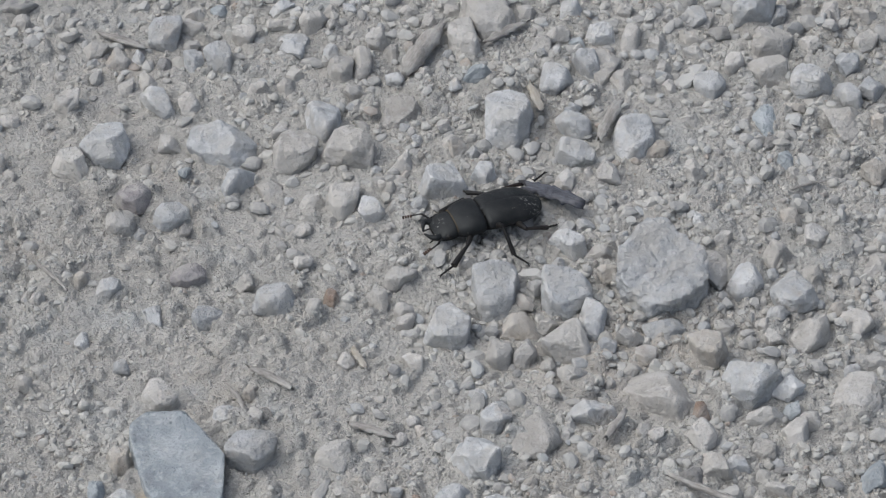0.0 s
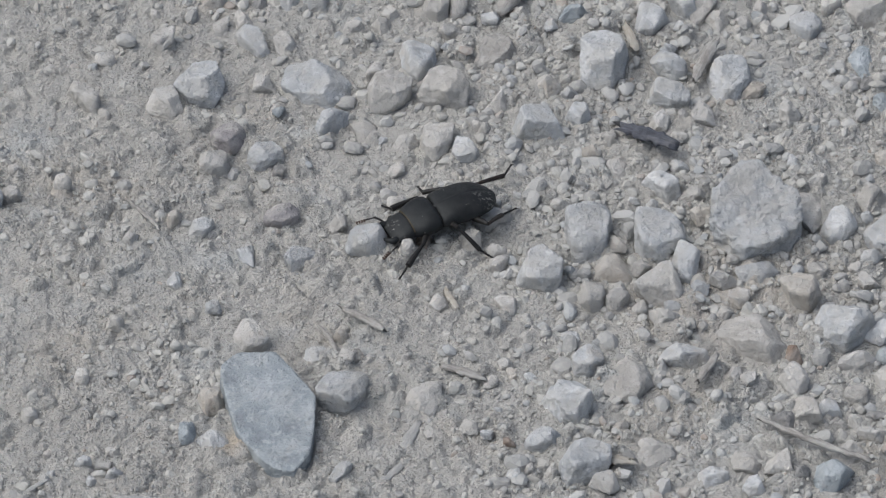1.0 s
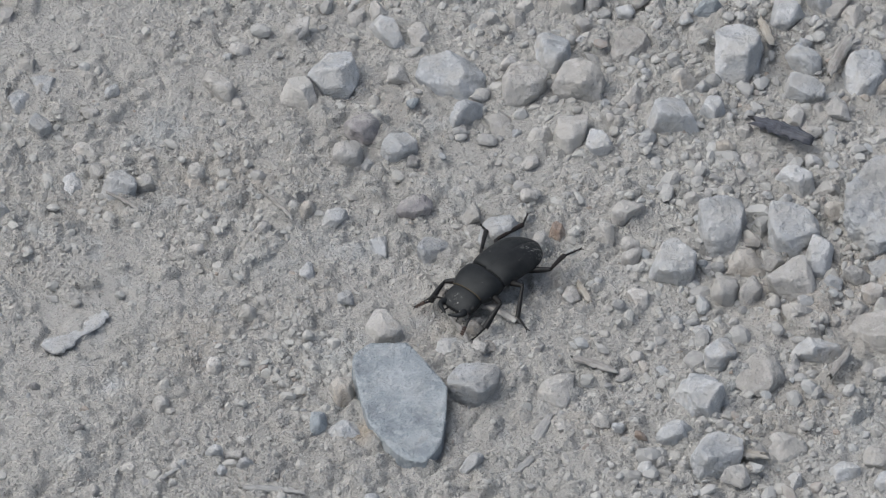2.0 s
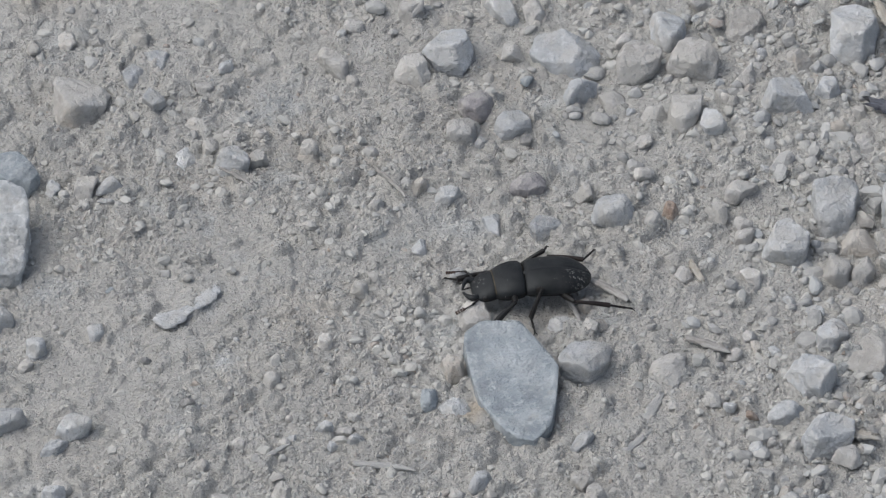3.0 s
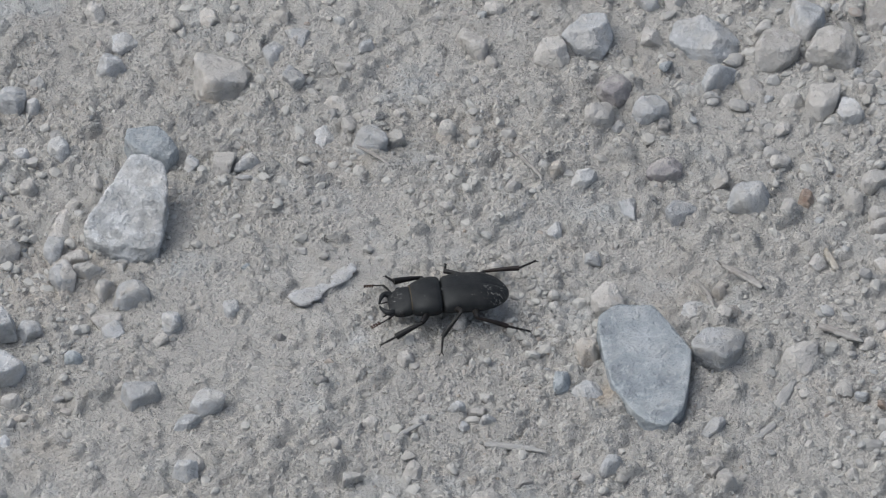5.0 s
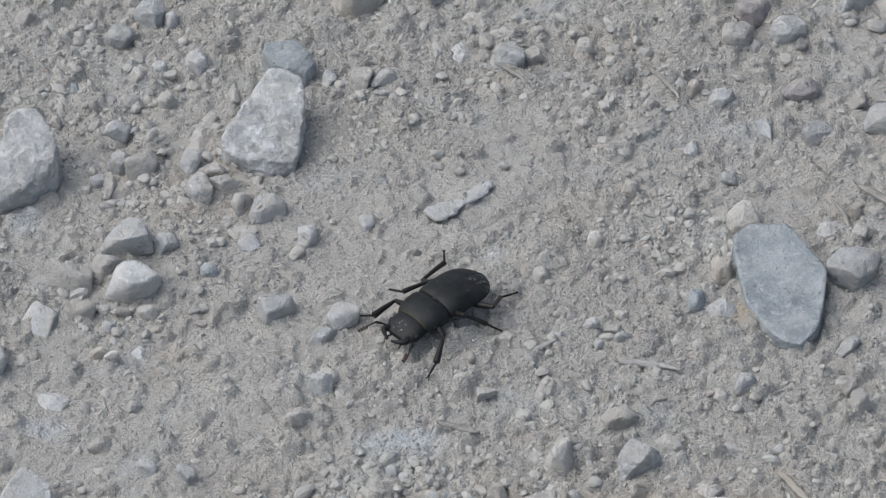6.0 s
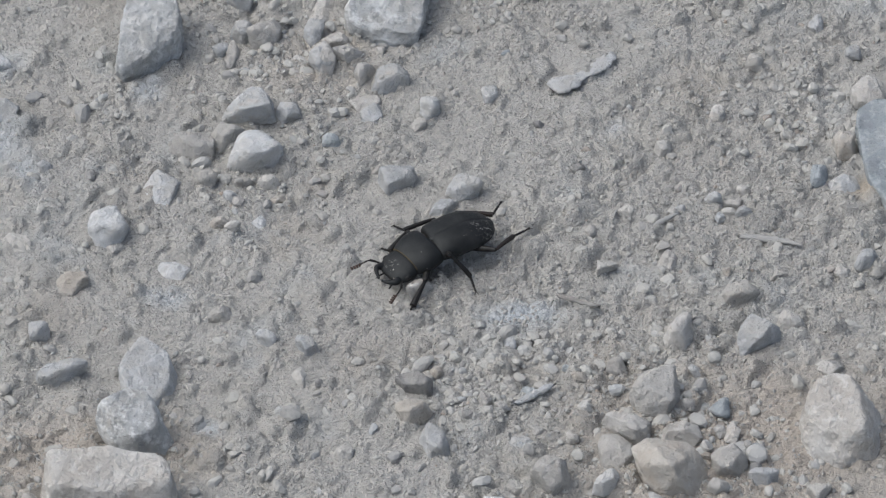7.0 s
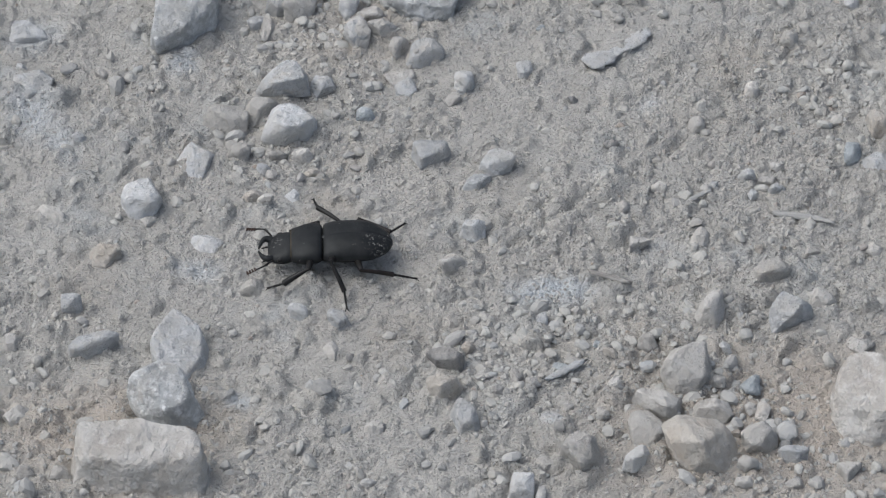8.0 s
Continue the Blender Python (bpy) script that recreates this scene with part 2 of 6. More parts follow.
def crumbly(x, y):
    """Where the dust is broken into crumbs (1) and where it lies smooth (0)."""
    return np.clip(0.5 + 0.9 * value_noise(*turned(x, y, 30), 0.031, 11) + 0.35 * value_noise(x, y, 0.011, 12), 0, 1)


def groove(x, y, x0, y0, x1, y1, width, depth):
    """A shallow drag mark in the dust."""
    dx, dy = x1 - x0, y1 - y0
    s = np.clip(((x - x0) * dx + (y - y0) * dy) / (dx * dx + dy * dy), 0, 1)
    d = np.hypot(x - x0 - s * dx, y - y0 - s * dy + 0.0012 * np.sin(9 * s))
    return -depth * np.exp(-((d / width) ** 2)) + 0.5 * depth * np.exp(-(((d - 2 * width) / width) ** 2))


def lumps(x, y, cell, seed, chance):
    """Rounded crumbs of about that size in metres, pressed together; 0 between them. chance: how many of the places hold one."""
    u, v = x / cell, y / cell
    iu, iv = np.floor(u), np.floor(v)
    best = np.zeros(np.broadcast(u, v).shape)
    for di in (-1, 0, 1):
        for dj in (-1, 0, 1):
            a, b = iu + di, iv + dj
            r = 0.30 + 0.42 * lattice(a, b, seed + 2)
            near = ((u - a - lattice(a, b, seed)) ** 2 + (v - b - lattice(a, b, seed + 1)) ** 2) / r**2
            h = r * np.clip(1 - near * near, 0, 1) ** 0.7 * (lattice(a, b, seed + 3) < chance)
            best = np.maximum(best, h)
    return best * cell


def ground_z(x, y):
    x, y = np.asarray(x, float), np.asarray(y, float)
    loose = crumbly(x, y)
    z = 0.0008 * value_noise(*turned(x, y, 17), 0.045, 1) + 0.0006 * value_noise(*turned(x, y, 50), 0.017, 2) + 0.00045 * value_noise(*turned(x, y, 71), 0.0075, 3)
    wx = x + 0.0011 * value_noise(x, y, 0.0034, 61) + 0.0004 * value_noise(x, y, 0.0013, 63)
    wy = y + 0.0011 * value_noise(x, y, 0.0034, 62) + 0.0004 * value_noise(x, y, 0.0013, 64)
    z = z - 0.0010 + 0.42 * lumps(*turned(wx, wy, 31), 0.0062, 70, 0.10 + 0.28 * loose) + 0.5 * lumps(*turned(wx, wy, 64), 0.0031, 80, 0.22 + 0.42 * loose)
    z = z + 0.5 * lumps(*turned(wx, wy, 12), 0.0016, 90, 0.35 + 0.45 * loose) + 0.00022 * value_noise(*turned(wx, wy, 41), 0.0012, 5)
    z = z + groove(x, y, -0.1145, -0.0527, -0.0850, -0.0175, 0.0011, 0.0011)
    return z


def spread(lo, hi, step):
    """Coordinates that step evenly from lo to hi and then ever wider out to 300 m on both sides."""
    mid = list(np.arange(lo, hi, step))
    out, d = [], step
    while not out or out[-1] < 300:
        d *= 1.35
        out.append((out[-1] if out else 0) + d)
    return np.array([lo - o for o in reversed(out)] + mid + [mid[-1] + o for o in out])


def grid_mesh(name, xs, ys):
    gx, gy = np.meshgrid(xs, ys)
    gz = ground_z(gx, gy)
    nx, ny = len(xs), len(ys)
    me = bpy.data.meshes.new(name)
    co = np.stack([gx, gy, gz], -1).reshape(-1, 3).astype(np.float32)
    i = np.arange(nx * ny).reshape(ny, nx)
    quads = np.stack([i[:-1, :-1], i[:-1, 1:], i[1:, 1:], i[1:, :-1]], -1).reshape(-1, 4).astype(np.int32)
    me.vertices.add(len(co))
    me.vertices.foreach_set("co", co.ravel())
    me.loops.add(quads.size)
    me.loops.foreach_set("vertex_index", quads.ravel())
    me.polygons.add(len(quads))
    me.polygons.foreach_set("loop_start", np.arange(0, quads.size, 4, dtype=np.int32))
    me.update(calc_edges=True)
    me.polygons.foreach_set("use_smooth", np.ones(len(quads), bool))
    return me


ground_mesh = grid_mesh("ground", spread(-0.245, 0.115, 0.00046), spread(-0.155, 0.145, 0.00046))
ground_mesh.materials.append(dust_material())
ground = tagged(new("ground", ground_mesh), "dry pale limestone dust ground with crumbs and stones", "ground", kind="structure")


# ---- stones ----
BALLS = {}


def ball(level):
    """Directions and triangles of a ball of triangles."""
    if level not in BALLS:
        bm = bmesh.new()
        bmesh.ops.create_icosphere(bm, subdivisions=max(level, 1), radius=1.0)
        bm.verts.ensure_lookup_table()
        if level == 0:
            bm.clear()
            bmesh.ops.create_cone(bm, cap_ends=False, segments=4, radius1=1, radius2=0, depth=1, matrix=Matrix.Translation((0, 0, 0.5)))
            low = bm.verts.new((0, 0, -1))
            rim = sorted((v for v in bm.verts if abs(v.co.z) < 0.1), key=lambda v: math.atan2(v.co.y, v.co.x))
            for a, c in zip(rim, rim[1:] + rim[:1]):
                bm.faces.new((low, c, a))
            bm.verts.index_update()
            bm.verts.ensure_lookup_table()
        BALLS[level] = (np.array([v.co[:] for v in bm.verts]), np.array([[v.index for v in f.verts] for f in bm.faces], np.int32))
        bm.free()
    return BALLS[level]


def chipped(rng, level, outline=None, crown=None, lean=(-6, 16), lz=1.0):
    """A stone's shape: directions pushed out to the nearest of some broken faces, with edges rounded by sharp, and a little relief.
    outline: faces round the side as (bearing, distance); without it they are chosen at random for a stone of half-width 1."""
    d, tri = ball(level)
    faces = []
    if outline:
        for bearing, dist in outline:
            tip = rng.uniform(*lean)
            faces.append((bearing, tip, dist * math.cos(radians(tip))))
        if crown is None:  # broken corners round the top
            reach = float(np.mean([o[1] for o in outline]))
            for k in range(rng.integers(4, 7)):
                tilt = rng.uniform(25, 66)
                faces.append((rng.uniform(0, 360), tilt, rng.uniform(0.70, 0.94) * (reach * math.cos(radians(tilt)) + 0.5 * lz * math.sin(radians(tilt)))))
    else:
        count = rng.integers(4, 7)
        start = rng.uniform(0, 360)
        for k in range(count):
            faces.append((start + (k + rng.uniform(-0.28, 0.28)) * 360 / count, rng.uniform(-12, 40), rng.uniform(0.78, 1.0)))
        for k in range(rng.integers(1, 4)):
            faces.append((rng.uniform(0, 360), rng.uniform(25, 60), rng.uniform(0.72, 0.98)))
    n = np.array([(math.cos(radians(a)) * math.cos(radians(t)), math.sin(radians(a)) * math.cos(radians(t)), math.sin(radians(t))) for a, t, _ in faces]
                 + [(*(crown or rng.uniform(-0.35, 0.35, 2)), 1), (0, 0, -1)])
    n /= np.linalg.norm(n, axis=1)[:, None]
    return d, tri, n, np.array([f[2] for f in faces])


def stone_mesh(name, seed, lx, ly, lz, material, outline=None, flat=False, level=3, sharp=None, relief=0.045, crown=None, lean=(-6, 16)):
    """lx, ly, lz: the full sizes in millimetres."""
    rng = np.random.default_rng(seed)
    if not outline:
        lx, ly, lz = 1.12 * lx, 1.12 * ly, 1.08 * lz
    d, tri, n, dist = chipped(rng, level, outline, crown, lean, lz)
    size = np.array([lx, ly, lz]) / 2
    if outline:
        reach = float(np.mean([o[1] for o in outline]))
        h = np.concatenate([dist, [lz / 2, lz / 2]])
        q = d * np.array([reach, reach, lz / 2 * 1.1])
    else:
        h = np.concatenate([dist, [0.9, 0.9]])
        q = d
    p = sharp or rng.uniform(20, 55)
    r = (np.maximum(q @ n.T / h, 0) ** p).sum(1) ** (-1 / p)
    co = q * r[:, None]
    if not outline:
        co = co / np.abs(co).max(0) * size
    s = float(size.mean())
    off = rng.uniform(0, 900, 3)
    lump = np.array([noise.noise(Vector(v * 1.5 / s + off)) for v in co]) + 0.55 * np.array([noise.noise(Vector(v * 4.0 / s + off)) for v in co])
    if level >= 5:
        lump = lump + 0.35 * np.array([noise.noise(Vector(v * 9.0 / s + off)) for v in co])
    co = co + d * (relief * s * lump)[:, None]
    me = bpy.data.meshes.new(name)
    me.from_pydata((co * 0.001).tolist(), [], tri.tolist())
    me.polygons.foreach_set("use_smooth", np.ones(len(tri), bool))
    me.materials.append(material)
    return me


PEBBLES = []  # small stones, pieces of the ground
TAKEN = []  # x, y, radius of every stone that lies where it was seen


def size_word(mm):
    return "small" if mm < 5.5 else "" if mm < 10 else "large"


def stone(x, y, lx, ly, lz, turn, look_of, flat=False, outline=None, label="", level=None, sharp=None, sunk=None, relief=0.055, crown=None, lean=(-16, 24)):
    """A stone half sunk in the dust, at x, y in metres; sizes in millimetres."""
    seed = 1000 + len(TAKEN)
    level = level or (5 if outline and lx > 8.5 else 4 if lx > 4.5 else 3)
    me = stone_mesh("stone", seed, lx, ly, lz, STONES[look_of], outline, flat, level, sharp, relief, crown, lean)
    small = lx < 6.0 and not outline
    ob = new("pebble" if small else "stone", me)
    sunk = sunk if sunk is not None else (0.4 if flat else 0.25 if outline else 0.22)
    rng = np.random.default_rng(seed + 5)
    r = 0.0003 * ly
    z = float(np.mean(ground_z(np.array([x, x - r, x + r, x, x]), np.array([y, y, y, y - r, y + r])))) + lz * 0.001 * (0.5 - sunk)
    tip = 0 if outline else 7
    ob.matrix_world = pose(x, y, z, rng.uniform(-tip, tip), rng.uniform(-tip, tip), turn)
    how = "lying flat in the dust" if flat else "half sunk in the dust"
    words = " ".join(w for w in (size_word(lx), LOOKS[look_of], how) if w)
    TAKEN.append((x, y, 0.00025 * (lx + ly)))
    if small:
        ob.parent = ground
        PEBBLES.append(ob)
        return ob
    return tagged(ob, label or words, "stone", "stones on the ground")


# the stones that stand out, by the faces round their sides
stone(0.0638, 0.0481, 19.6, 21.8, 9.0, 0, "grey", outline=((-171, 9.9), (-143, 10.0), (-128, 10.2), (-74, 9.7), (-54, 9.8), (-19, 10.0), (14, 8.9), (39, 8.1), (53, 8.7), (104, 10.6), (145, 9.4), (166, 9.2)), label="large lumpy blue-grey limestone dusted with beige", level=6, sharp=20, relief=0.13, crown=(-0.05, -0.3), lean=(-10, 10))
stone(-0.0352, -0.0142, 19.7, 31.7, 6.0, 0, "blue", outline=((-168, 7.4), (-164, 6.9), (-145, 7.8), (-125, 11.1), (-94, 15.4), (-33, 13.8), (-5, 10.1), (1, 9.7), (34, 10.3), (37, 10.5), (92, 15.8), (134, 16.1), (176, 10.6)), label="large flat blue-grey slab with a pale chipped rim", level=6, sharp=70, sunk=0.5, relief=0.014, crown=(-0.03, -0.10), lean=(-3, 4))
stone(-0.1435, 0.0204, 16.5, 20.6, 10.0, 0, "bruised", outline=((-162, 9.5), (-119, 10.5), (-90, 10.3), (-74, 10.6), (-2, 8.1), (8, 8.6), (67, 10.6), (105, 9.2), (157, 5.6)), label="large rough limestone rock with ochre stains", level=6, sharp=24, relief=0.09, crown=(0.1, -0.35), lean=(-10, 10))
stone(-0.1896, 0.0025, 12.3, 21.1, 11.0, 0, "bruised", outline=((-135, 10.5), (-52, 5.7), (-38, 4.9), (-3, 6.0), (39, 7.2), (108, 9.8), (165, 6.0), (179, 6.0)), label="large white-bruised grey limestone rock", level=6, sharp=22, relief=0.09, crown=(0.15, -0.45), lean=(-10, 10))
stone(-0.1749, -0.0918, 11.2, 17.4, 5.5, 0, "pale", outline=((-166, 5.0), (-146, 5.3), (-121, 6.6), (-39, 6.8), (-25, 6.0), (4, 5.5), (42, 6.1), (61, 6.7), (135, 7.4), (159, 5.9)), label="flat oval grey stone lying in the dust", level=6, sharp=24, relief=0.05, crown=(0.2, -0.2), lean=(4, 25))
stone(-0.1747, -0.1085, 14.1, 10.6, 9.5, 0, "bruised", outline=((-138, 5.3), (-126, 4.8), (-102, 4.7), (-59, 5.8), (-23, 6.6), (19, 6.6), (65, 5.0), (90, 5.3), (129, 6.1), (158, 6.5)), label="knobbly blue-grey limestone cobble with pale veins", level=6, sharp=16, relief=0.05, crown=(0.1, -0.3))
stone(-0.1760, -0.1248, 25.8, 11.5, 10.0, 0, "cream", outline=((-179, 12.8), (-159, 12.4), (-95, 5.9), (-84, 5.6), (-72, 6.7), (-21, 12.5), (9, 12.6), (58, 8.7), (86, 5.8), (94, 5.7), (103, 6.7)), label="long pale limestone block half sunk in the dust", level=6, sharp=20, relief=0.07, crown=(0.03, -0.35), lean=(2, 22))
stone(-0.0406, -0.0892, 14.8, 16.5, 11.0, 0, "cream", outline=((-158, 7.2), (-130, 7.1), (-106, 7.3), (-64, 8.5), (-3, 7.3), (21, 7.5), (78, 8.0), (103, 8.1), (146, 8.3), (175, 7.3)), label="large rounded pale limestone with ochre tinge", level=6, sharp=14, relief=0.06, crown=(-0.15, -0.3), lean=(5, 30))
stone(-0.0804, 0.0551, 4.0, 4.0, 3.8, 0, "warm", outline=((0, 1.9), (72, 1.9), (144, 1.9), (216, 1.9), (288, 1.9)), label="small round pale pebble on the crumbly dust", level=4, sharp=3, sunk=0.15, relief=0.09, crown=(0.0, -0.1), lean=(0, 5))


# the stones that can be told apart, one by one; the beetle pushes one of them aside
PUSHED_TO = (-0.0430, 0.0071)
stone(-0.0535, 0.0893, 10.7, 12.5, 6.0, 0, "grey", outline=((-132, 6.1), (-86, 6.1), (-24, 6.1), (-4, 5.3), (13, 5.2), (43, 5.8), (109, 5.2), (152, 3.1)))
stone(-0.0287, 0.0900, 15.0, 10.3, 5.0, 0, "grey", outline=((-133, 5.3), (-108, 4.0), (-53, 5.8), (-31, 6.2), (-15, 6.7), (45, 6.8), (78, 5.1), (100, 5.0), (155, 7.0)))
stone(-0.0129, 0.0880, 9.6, 10.7, 6.5, 0, "warm", outline=((-179, 4.8), (-151, 5.5), (-94, 5.4), (-57, 4.3), (-34, 4.3), (-10, 4.5), (34, 4.7), (65, 4.9), (112, 5.0), (152, 4.6)))
stone(-0.0016, 0.0895, 11.4, 10.1, 7.0, 0, "warm", outline=((-158, 6.2), (-108, 5.3), (-92, 5.0), (-67, 5.7), (-9, 5.7), (43, 3.8), (84, 4.8), (145, 4.7), (164, 4.8)))
stone(-0.0073, 0.0986, 7.6, 11.8, 5.5, 0, "grey", outline=((-168, 2.8), (-135, 4.3), (-42, 3.9), (-30, 3.4), (-7, 3.5), (45, 4.7), (69, 5.0), (124, 5.8)))
stone(-0.0251, 0.0784, 6.9, 8.7, 5.0, 0, "grey", outline=((-157, 3.8), (-46, 1.5), (-33, 1.3), (-13, 2.4), (91, 4.3), (130, 3.0), (164, 2.9)))
stone(-0.0028, 0.0729, 6.6, 10.0, 5.5, 0, "warm", outline=((-156, 3.6), (-111, 4.7), (-52, 3.9), (-6, 3.1), (19, 3.6), (83, 4.9), (134, 4.1), (178, 3.2)))
stone(0.0033, 0.0692, 5.9, 5.3, 4.0, 0, "pale", outline=((-140, 2.8), (-73, 2.1), (-28, 2.6), (48, 2.0), (75, 2.0), (165, 2.7)))
stone(0.0095, 0.1039, 9.9, 10.4, 3.2, 0, "warm", flat=True, outline=((-100, 5.3), (-55, 3.8), (-26, 3.8), (19, 5.2), (71, 5.1), (143, 2.8), (160, 3.2)))
stone(-0.0468, 0.0715, 7.6, 7.6, 4.0, 0, "mauve", outline=((-147, 2.9), (-121, 2.9), (-46, 3.2), (-11, 3.4), (47, 3.9), (97, 3.6), (140, 3.3)))
stone(-0.0491, 0.0636, 6.2, 6.6, 4.5, 0, "warm", outline=((-178, 3.1), (-113, 3.4), (-73, 2.9), (-18, 2.8), (36, 2.7), (81, 3.0), (152, 3.1)))
stone(-0.0387, 0.0675, 7.7, 7.1, 4.0, 0, "grey", outline=((-133, 3.9), (-81, 3.2), (-54, 3.0), (2, 3.8), (60, 3.4), (119, 2.8), (156, 2.8)))
stone(-0.0421, 0.1284, 7.0, 9.2, 5.5, 0, "grey", outline=((-180, 3.5), (-111, 4.3), (-50, 3.5), (-8, 3.3), (13, 3.7), (98, 4.2), (152, 3.7)))
stone(-0.0302, 0.1205, 6.2, 7.5, 5.0, 0, "pale", outline=((-172, 2.9), (-133, 3.1), (-94, 3.6), (-12, 3.1), (16, 2.9), (70, 3.4), (132, 3.0)))
stone(-0.0355, 0.1194, 4.6, 6.0, 4.5, 0, "pale", outline=((-170, 2.1), (-128, 2.2), (-43, 2.2), (8, 2.2), (51, 2.4), (129, 2.3)))
stone(-0.0430, 0.1041, 7.7, 8.4, 4.5, 0, "pale", outline=((-150, 2.2), (-126, 2.4), (-61, 4.5), (12, 3.1), (35, 2.7), (78, 3.7), (140, 4.4)))
stone(-0.0623, 0.1024, 5.4, 5.9, 4.0, 0, "warm", outline=((-167, 2.4), (-112, 2.5), (-43, 2.4), (-2, 2.6), (85, 2.9), (136, 2.7)))
stone(-0.0251, 0.1281, 4.9, 4.7, 4.0, 0, "warm", outline=((-142, 1.9), (-109, 1.8), (-31, 2.3), (15, 2.3), (86, 2.3), (141, 2.0)))
stone(-0.0098, 0.1323, 6.6, 5.7, 4.5, 0, "warm", outline=((-170, 3.3), (-118, 3.1), (-70, 2.3), (-28, 2.5), (38, 3.2), (96, 2.6), (144, 2.5)))
stone(-0.0038, 0.1169, 5.5, 6.7, 5.0, 0, "warm", outline=((-168, 2.4), (-122, 2.6), (-50, 2.8), (5, 2.6), (97, 3.0), (127, 2.6)))
stone(0.0008, 0.1191, 4.0, 9.7, 4.5, 0, "warm", outline=((-174, 1.6), (-83, 4.7), (1, 2.0), (8, 1.8), (115, 3.9)))
stone(0.0038, 0.1272, 4.8, 5.3, 4.0, 0, "warm", outline=((-167, 2.3), (-98, 2.6), (-41, 2.2), (13, 2.2), (82, 2.5), (148, 2.0)))
stone(0.0229, 0.1281, 7.1, 11.2, 5.0, 0, "warm", outline=((-146, 3.8), (-103, 4.9), (-31, 4.9), (11, 2.8), (39, 3.4), (134, 4.1), (168, 3.2)))
stone(0.0286, 0.1341, 12.9, 12.0, 6.0, 0, "warm", outline=((-165, 5.1), (-144, 4.9), (-97, 5.6), (-44, 6.2), (26, 4.8), (35, 4.7), (102, 5.5)))
stone(0.0323, 0.0996, 10.3, 14.6, 7.0, 0, "pale", outline=((-156, 6.2), (-112, 7.1), (-95, 7.1), (-33, 5.5), (-8, 4.7), (21, 5.6), (67, 7.0), (103, 7.0), (150, 5.4), (175, 4.8)))
stone(0.0428, 0.1134, 6.7, 8.1, 5.0, 0, "pale", outline=((-176, 3.2), (-96, 4.0), (-47, 3.0), (-10, 3.1), (53, 3.1), (78, 3.5), (159, 3.7)))
stone(0.0493, 0.1194, 6.1, 8.1, 5.0, 0, "pale", outline=((-150, 2.1), (-135, 2.2), (-60, 4.0), (4, 2.9), (24, 2.8), (86, 3.9), (151, 3.2)))
stone(0.0540, 0.1186, 6.1, 10.5, 3.0, 0, "warm", flat=True, outline=((-179, 3.0), (-136, 4.6), (-36, 2.0), (-22, 1.7), (58, 4.1), (99, 5.3)))
stone(0.0462, 0.0991, 8.2, 8.7, 5.0, 0, "grey", outline=((-169, 3.4), (-144, 2.7), (-119, 2.9), (-68, 4.7), (-6, 4.1), (38, 3.2), (66, 3.3), (114, 4.6)))
stone(0.0466, 0.0896, 8.7, 6.7, 5.0, 0, "pale", outline=((-112, 3.1), (-82, 3.3), (-15, 4.3), (50, 2.3), (64, 2.3), (112, 3.7), (176, 4.2)))
stone(0.0589, 0.0960, 9.2, 14.7, 6.0, 0, "pale", outline=((-167, 4.7), (-150, 5.4), (-70, 6.3), (-36, 5.0), (-1, 4.6), (23, 5.2), (102, 6.7), (136, 4.7), (161, 4.0)))
stone(0.0593, 0.1291, 4.3, 10.8, 4.0, 0, "warm", outline=((-168, 2.4), (-61, 4.1), (-15, 1.9), (6, 2.2), (109, 4.5), (167, 1.9)))
stone(0.0526, 0.1297, 6.3, 5.1, 4.0, 0, "pale", outline=((-145, 2.7), (-83, 2.3), (-8, 3.0), (40, 2.8), (96, 2.3), (146, 2.5)))
stone(0.0898, 0.1277, 8.9, 8.1, 6.0, 0, "warm", outline=((-164, 4.5), (-125, 4.5), (-81, 3.7), (-29, 4.1), (3, 4.4), (68, 4.2), (100, 3.8), (162, 4.0)))
stone(0.0816, 0.1197, 4.5, 5.0, 4.5, 0, "cream", outline=((-139, 2.7), (-67, 1.7), (-44, 1.7), (6, 2.2), (81, 2.4), (136, 2.3), (179, 2.3)))
stone(0.0976, 0.1141, 9.2, 8.3, 6.0, 0, "pale", outline=((-155, 4.7), (-106, 4.2), (-74, 3.8), (-25, 4.1), (13, 4.5), (81, 4.1), (105, 4.0), (174, 4.4)))
stone(0.1057, 0.1112, 6.4, 6.8, 4.5, 0, "pale", outline=((-139, 2.0), (-104, 2.7), (-21, 3.2), (38, 2.1), (67, 2.3), (155, 3.2)))
stone(0.0887, 0.1176, 9.2, 7.0, 4.5, 0, "warm", outline=((-150, 3.4), (-81, 3.2), (-18, 4.3), (30, 4.0), (92, 3.4), (142, 4.4)))
stone(0.0759, 0.1131, 7.0, 7.2, 4.5, 0, "pale", outline=((-135, 2.9), (-111, 3.0), (-38, 3.0), (-1, 3.5), (61, 3.1), (113, 3.4), (170, 3.3)))
stone(0.0864, 0.1376, 9.9, 6.7, 7.0, 0, "grey", outline=((-125, 4.2), (-81, 2.9), (-46, 3.2), (-10, 4.3), (92, 3.2), (172, 4.7)))
stone(0.0291, 0.0434, 10.2, 12.1, 8.0, 0, "pale", outline=((-169, 4.8), (-165, 4.8), (-108, 6.0), (-75, 5.6), (-23, 5.0), (-9, 4.6), (29, 5.8), (96, 5.6), (117, 4.9), (146, 4.8)))
stone(0.0440, 0.0422, 10.9, 11.8, 6.5, 0, "grey", outline=((-162, 5.3), (-104, 5.8), (-56, 4.7), (-41, 4.6), (8, 5.3), (53, 5.6), (91, 5.9), (132, 5.8), (167, 5.2)))
